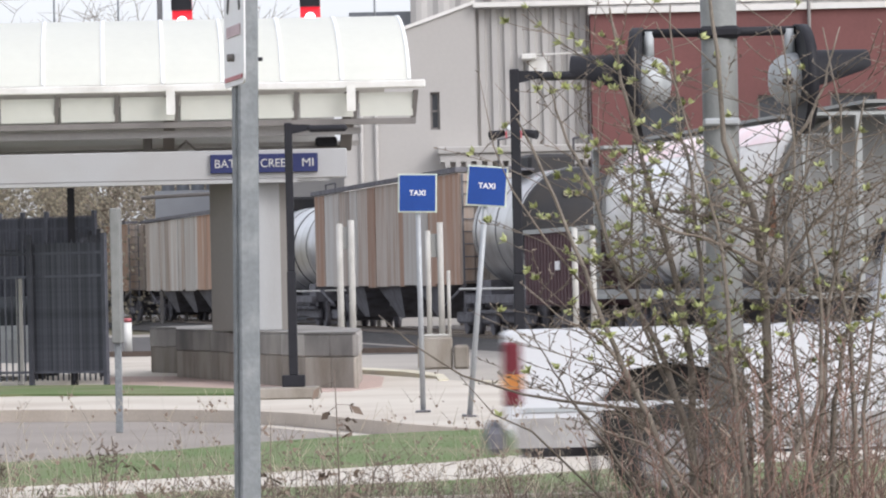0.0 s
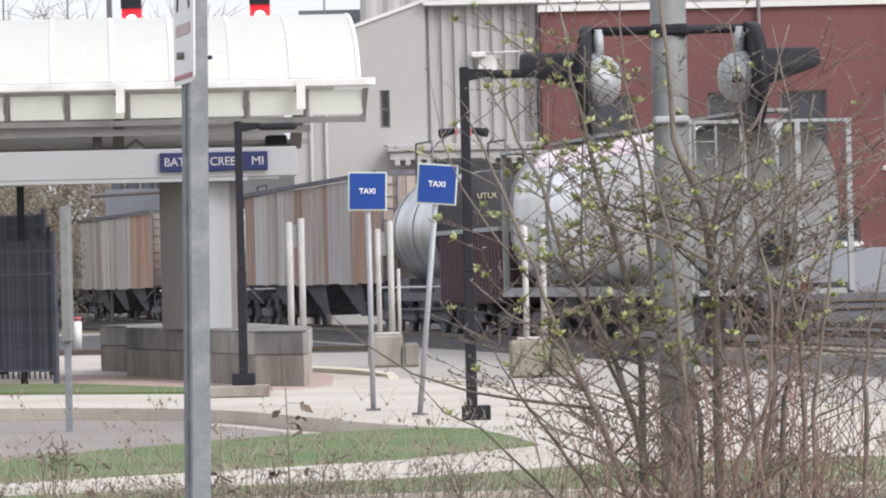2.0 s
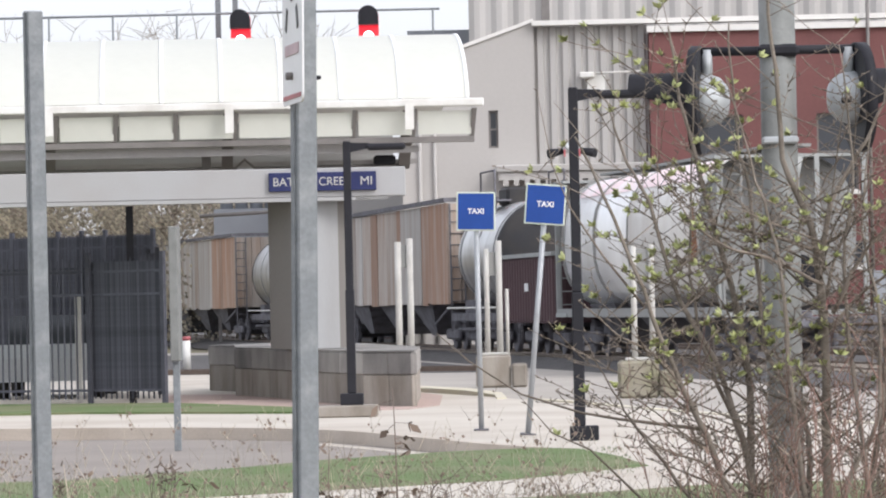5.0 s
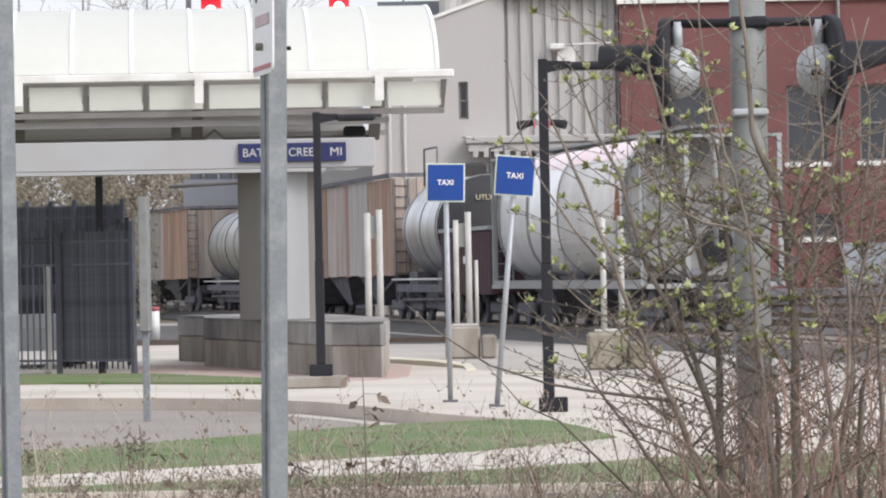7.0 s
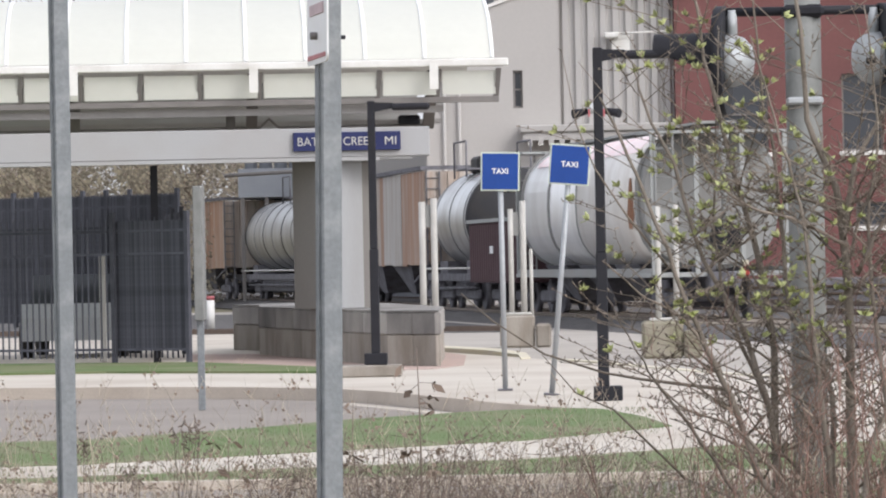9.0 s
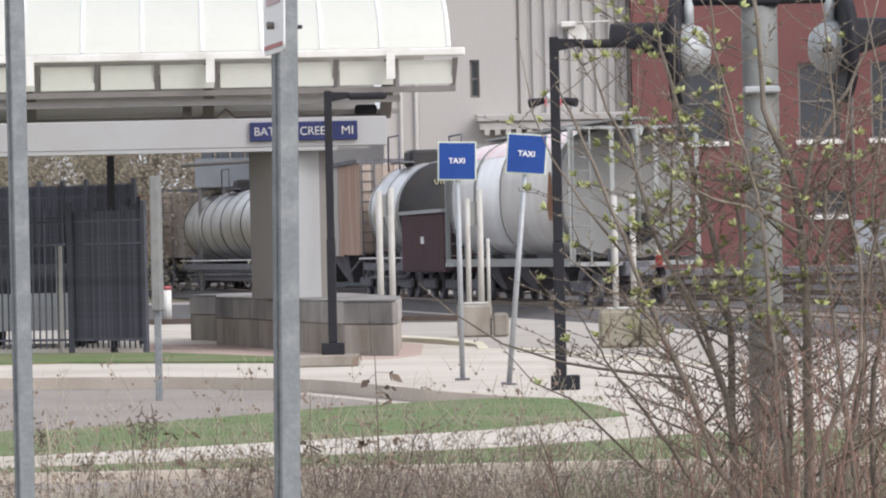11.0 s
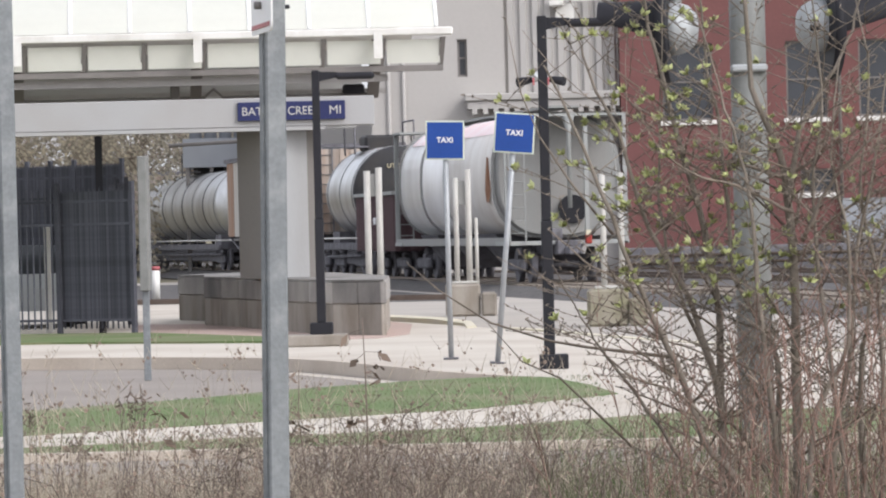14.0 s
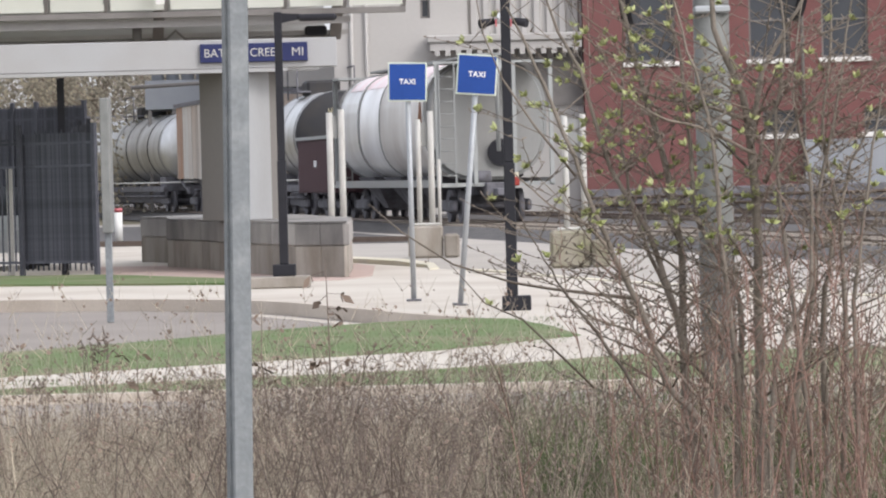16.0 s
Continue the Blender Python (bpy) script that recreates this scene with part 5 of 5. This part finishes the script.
g = Geo()
for _ in range(8000):
    y = rnd.uniform(32.5, 46.5)
    x = rnd.uniform(-0.125, 0.06) * y
    if y < 34.8 or (x < 1.2 and 38.4 + x * 0.9 < y < 46.3 + min(0, x) * 1.35):
        stalk(g, x, y, rnd.uniform(0.012, 0.03), 0.6, 0.0045, 2)
tagged(part("lawn_blades", g, blade), "short uneven green grass blades", "grass", kind="stuff")


# ---- the budding shrub ----
def rough_branch(start, way, length, r0, r1, n, wander):
    pts, d = [Vector(start)], Vector(way).normalized()
    for k in range(n):
        d = (d + Vector((rnd.uniform(-1, 1), rnd.uniform(-1, 1), rnd.uniform(-0.5, 0.7))) * wander).normalized()
        pts.append(pts[-1] + d * (length / n))
    return pts, [r0 + (r1 - r0) * k / n for k in range(n + 1)]


shrub = thing("budding_shrub", "bare many-stemmed shrub with fresh yellow-green leaf buds", "shrub", m=pose(0, 0, 0))
wood, twigs, leaves = Geo(), Geo(), Geo()


def leaf(p, d, size):
    side = d.orthogonal().normalized()
    side = Matrix.Rotation(rnd.uniform(0, 6.28), 3, d) @ side
    up = d.cross(side)
    tip = p + d * size + side * size * 0.35
    mid = p + d * size * 0.5
    w = size * 0.24
    leaves.add([p, mid + up * w + side * size * 0.1, tip, mid - up * w + side * size * 0.1], [(0, 1, 2), (0, 2, 3)])


def bud(p, d, amount=5, size=0.038):
    for _ in range(amount):
        q = (d + Vector((rnd.uniform(-1, 1), rnd.uniform(-1, 1), rnd.uniform(-0.4, 1))) * 0.9).normalized()
        leaf(p, q, size * rnd.uniform(0.6, 1.2))


def grow(pts, rad, level, leafy):
    (wood if level == 0 else twigs).tube(pts, rad, 8 if level == 0 else 5 if level == 1 else 4)
    if level > 2:
        return
    for i in range(1, len(pts)):
        for _ in range((2, 2, 1)[level]):
            if rnd.random() < (0.5, 0.42, 0.24)[level] * (0.88 if pts[i].z < 1.1 else 0.95 if pts[i].z < 1.85 else 0.6) and pts[i].z > 0.4:
                p = pts[i - 1].lerp(pts[i], rnd.random())
                if p.x < 0.5 and p.z > 1.3 and rnd.random() < 0.5:
                    continue
                d = (pts[i] - pts[i - 1]).normalized()
                a = rnd.uniform(0, 6.28)
                out = Vector((math.cos(a), math.sin(a) * 0.8, rnd.uniform(-0.1, 0.45)))
                r = max(rad[i] * rnd.uniform(0.25, 0.42), 0.0018)
                q, qr = rough_branch(p, d * 0.35 + out * 0.85, (0.5, 0.22, 0.09)[level] * rnd.uniform(0.5, 1.3), r, 0.0014, 5 if level < 2 else 2, 0.15)
                grow(q, qr, level + 1, leafy)
                if level:
                    for w in q[1:]:
                        e = w + Vector((rnd.uniform(-1, 1), rnd.uniform(-1, 1), rnd.uniform(0, 1))) * 0.016
                        twigs.tube([w, e], [0.0036, 0.0014], 4, cap=False)
                if q[-1].z > 1.2 and rnd.random() < leafy * (0.55, 0.6, 0.5)[level] * (1.0 if leafy > 0.4 else 0.6):
                    bud(q[-1], (q[-1] - q[-2]).normalized(), rnd.randint(9, 14), 0.03)
                if q[2 if len(q) > 3 else 1].z > 1.35 and rnd.random() < leafy * 0.2:
                    bud(q[2 if len(q) > 3 else 1], Vector((out.x, out.y, 0.8)).normalized(), 8, 0.028)


def stem(r, leafy, *places, twig=False, depth=16.0):
    """A main stem or long side branch through a few places (x, z) on its way."""
    global wood
    y0 = depth + rnd.uniform(-0.3, 0.3)
    pts, n = [], len(places) - 1
    for i in range(n):
        (xa, za), (xb, zb) = places[max(i - 1, 0)], places[i]
        (xc, zc), (xd, zd) = places[i + 1], places[min(i + 2, n)]
        for k in range(4):
            f = k / 4
            w = (-0.5 * f + f * f - 0.5 * f ** 3, 1 - 2.5 * f * f + 1.5 * f ** 3, 0.5 * f + 2 * f * f - 1.5 * f ** 3, -0.5 * f * f + 0.5 * f ** 3)
            pts.append(Vector((w[0] * xa + w[1] * xb + w[2] * xc + w[3] * xd + rnd.uniform(-0.006, 0.006), y0 + rnd.uniform(-0.03, 0.03),
                               w[0] * za + w[1] * zb + w[2] * zc + w[3] * zd)))
    pts.append(Vector((places[-1][0], y0, places[-1][1])))
    rad = [max(0.96 * r * (1 - 0.8 * k / (len(pts) - 1)), 0.002) for k in range(len(pts))]
    if twig:
        grow(pts, rad, 1, leafy)
        return
    wood = Geo()
    grow(pts, rad, 0, leafy)
    part("stem", wood, bark, shrub)


stem(0.017, 0.35, (1.0, 0.0), (0.94, 0.55), (0.8, 0.77), (0.71, 1.04), (0.6, 1.28), (0.46, 1.65), (0.34, 1.95), (0.27, 2.1))
stem(0.016, 0.7, (0.93, 0.0), (0.9, 0.55), (0.86, 0.95), (0.78, 1.24), (0.64, 1.52), (0.53, 1.87), (0.44, 2.05), (0.4, 2.2))
stem(0.019, 0.6, (0.86, 0.0), (0.88, 0.58), (0.88, 1.2), (0.82, 1.58), (0.73, 1.94), (0.66, 2.24), (0.62, 2.5))
stem(0.022, 0.2, (1.15, 0.0), (1.14, 0.6), (1.14, 1.41), (1.1, 1.76), (1.01, 2.01), (0.98, 2.43), (0.95, 2.75))
stem(0.015, 0.85, (1.04, 0.0), (1.06, 0.6), (1.08, 1.03), (0.94, 1.33), (0.9, 1.82), (0.85, 2.1), (0.83, 2.5))
stem(0.015, 0.1, (1.22, 0.0), (1.24, 0.54), (1.32, 1.06), (1.35, 1.36), (1.43, 1.75), (1.5, 2.15))
stem(0.014, 0.08, (1.38, 0.0), (1.37, 0.9), (1.4, 1.18), (1.46, 1.45), (1.56, 1.7))
stem(0.012, 0.15, (1.14, 0.2), (1.18, 0.8), (1.3, 1.1), (1.31, 1.47), (1.26, 1.75), (1.3, 2.1))
stem(0.013, 0.12, (1.49, 0.0), (1.46, 0.9), (1.5, 1.3), (1.58, 1.8))
stem(0.014, 0.12, (1.65, 0.0), (1.69, 0.9), (1.7, 1.2), (1.77, 1.6))
stem(0.012, 0.3, (1.82, 0.1), (1.8, 0.9), (1.86, 1.5), (1.84, 2.0))
stem(0.011, 0.9, (0.9, 0.85), (0.84, 1.04), (0.74, 1.28), (0.68, 1.6), (0.69, 1.95), (0.71, 2.35))
stem(0.011, 0.9, (1.05, 0.7), (1.0, 1.3), (0.96, 1.7), (0.88, 2.0), (0.8, 2.3))
stem(0.012, 0.2, (1.13, 1.62), (1.17, 1.85), (1.27, 2.02), (1.36, 2.2), (1.42, 2.4))
stem(0.011, 0.15, (1.3, 0.5), (1.24, 1.1), (1.2, 1.6), (1.24, 2.0), (1.2, 2.4))
stem(0.011, 0.12, (1.42, 0.4), (1.44, 1.2), (1.38, 1.6), (1.42, 2.0), (1.36, 2.4))
# side branches that spread low and wide
stem(0.008, 0.3, (1.14, 1.68), (0.97, 1.74), (0.81, 1.77), (0.7, 1.83), (0.6, 1.92), twig=True)
stem(0.008, 0.3, (1.13, 1.56), (0.93, 1.66), (0.79, 1.7), (0.66, 1.81), (0.58, 1.97), twig=True)
stem(0.009, 0.15, (1.15, 1.46), (1.25, 1.65), (1.35, 1.76), (1.47, 1.9), (1.58, 2.1), twig=True)
stem(0.008, 0.15, (1.15, 1.4), (1.31, 1.56), (1.47, 1.64), (1.66, 1.72), twig=True)
stem(0.008, 0.15, (1.16, 1.5), (1.22, 1.7), (1.3, 1.86), (1.38, 2.06), twig=True)
stem(0.009, 0.5, (0.68, 1.12), (0.62, 1.23), (0.5, 1.35), (0.41, 1.4), (0.3, 1.5), twig=True)
stem(0.008, 0.1, (1.04, 0.62), (0.93, 0.8), (0.8, 0.84), (0.63, 0.91), (0.5, 0.96), twig=True)
stem(0.008, 0.2, (0.72, 0.7), (0.56, 0.95), (0.46, 1.07), (0.38, 1.21), (0.28, 1.4), twig=True)
stem(0.007, 0.1, (0.9, 0.72), (0.72, 0.93), (0.55, 1.0), (0.42, 1.12), (0.33, 1.15), twig=True)
stem(0.007, 0.1, (1.4, 0.75), (1.5, 0.98), (1.62, 1.05), (1.8, 1.2), twig=True)
stem(0.007, 0.1, (1.24, 0.62), (1.3, 0.84), (1.42, 0.98), (1.5, 1.18), twig=True)
# long thin shoots that arch out over the forecourt
for line, r in ((((0.715, 1.06), (0.54, 1.085), (0.4, 1.105), (0.27, 1.13), (0.06, 1.2), (-0.12, 1.32), (-0.23, 1.42)), 0.0075),
                (((0.5, 1.5), (0.36, 1.68), (0.25, 1.85), (0.19, 2.0), (0.14, 2.27)), 0.005),
                (((0.55, 0.75), (0.3, 1.0), (0.17, 1.06), (0.05, 1.2)), 0.005)):
    pts = [Vector((x, 15.9, z)) for x, z in line]
    rad = [r * (1 - 0.75 * k / (len(pts) - 1)) for k in range(len(pts))]
    twigs.tube(pts, rad, 5)
    for p, q in zip(pts[1:], pts[2:]):
        for _ in range(2):
            e = p.lerp(q, rnd.random())
            twigs.tube([e, e + Vector((rnd.uniform(-1, 1), 0, rnd.uniform(0.2, 1))) * 0.018], [0.0036, 0.0014], 4, cap=False)
        if rnd.random() < 0.4 and r < 0.007:
            bud(p.lerp(q, rnd.random()), Vector((0, 0, 1)), 5, 0.03)
tagged(part("twig_growth", twigs, twig_bark, shrub), kind="stuff")
tagged(part("foliage", leaves, leaf_green, shrub, "small fresh yellow-green leaves"), kind="stuff")


# ---- bare trees in the distance ----
def far_tree(x, y, h, spread, count):
    t = thing("bare_tree", "distant bare grey-brown tree", "tree", "distant trees", pose(x, y, 0))
    trunk, crown = Geo(), Geo()
    trunk.tube([(0, 0, -0.2), (0.1, 0, h * 0.3), (0, 0, h * 0.6)], [0.3, 0.2, 0.1], 8)
    for _ in range(count):
        a = rnd.uniform(0, 6.28)
        p = Vector((0, 0, h * rnd.uniform(0.15, 0.6)))
        d = Vector((math.cos(a) * spread, math.sin(a) * spread, h * rnd.uniform(0.15, 0.5))) * rnd.uniform(0.4, 1)
        pts = [p, p + d * 0.5 + Vector((0, 0, 0.3)), p + d]
        crown.tube(pts, [0.06, 0.035, 0.01], 3, cap=False)
        for _ in range(7):
            q = pts[1].lerp(pts[2], rnd.random())
            crown.tube([q, q + Vector((rnd.uniform(-1, 1), rnd.uniform(-1, 1), rnd.uniform(-0.2, 1))) * h * 0.09], [0.02, 0.008], 3, cap=False)
    part("trunk", trunk, far_twig, t)
    tagged(part("crown", crown, far_twig, t), kind="stuff")


g = Geo()
for _ in range(14000):
    x = rnd.uniform(-27, -8)
    z = rnd.random() ** 0.8 * (7.6 + 1.6 * noise.noise(Vector((x * 0.5, 2.0, 0.0))))
    q, w = Vector((x, rnd.uniform(193, 200), z)), rnd.uniform(0.03, 0.1)
    g.add([q + Vector((-w, 0, 0)), q + Vector((0, -w, w)), q + Vector((w, 0, -w * 0.3)), q + Vector((0, w, -w))], [(0, 1, 2), (0, 2, 3)])
tagged(part("brush_thicket", g, far_brush), "tan and brown spring brush beyond the tracks", "brush", kind="stuff")
for x, y, h, s, c in ((-25, 240, 17.2, 3.2, 300), (-20.5, 245, 17.4, 2.6, 300), (-15.5, 250, 20, 3.5, 90), (-10.5, 240, 17.4, 2.2, 260), (-21, 200, 8, 4, 150), (-16, 215, 9, 4, 150), (-24, 205, 8.5, 4, 150), (-12, 220, 9, 3.5, 150)):
    far_tree(x, y, h, s, c)

SPEED = 2.417


def on_track(far):
    """The place on the track, which bends to the left beyond 60 m."""
    bend = max(0.0, far - 55)
    p = TRACK + ALONG * far - Vector((0.00106 * bend * bend, 0, 0))
    return pose(*p, 0, 0, HEAD + math.degrees(math.atan(0.00212 * bend)))


def motions():
    for car, behind in TRAIN:
        walk(car, [(t, on_track(SPEED * t - behind)) for t in range(0, 17, 2)])
    walk(truck, [(t, pose(0.41 + 9.6 * t, 32.0 - 0.6, -0.06)) for t in (0, 4, 8, 12, 16)])
    for w in wheels:
        x, y, z = w.location
        walk(w, [(0.05 * k, pose(x, y, z, 0, math.degrees(9.6 * 0.05 * k / 0.37), 0)) for k in range(0, 321)])


motions()
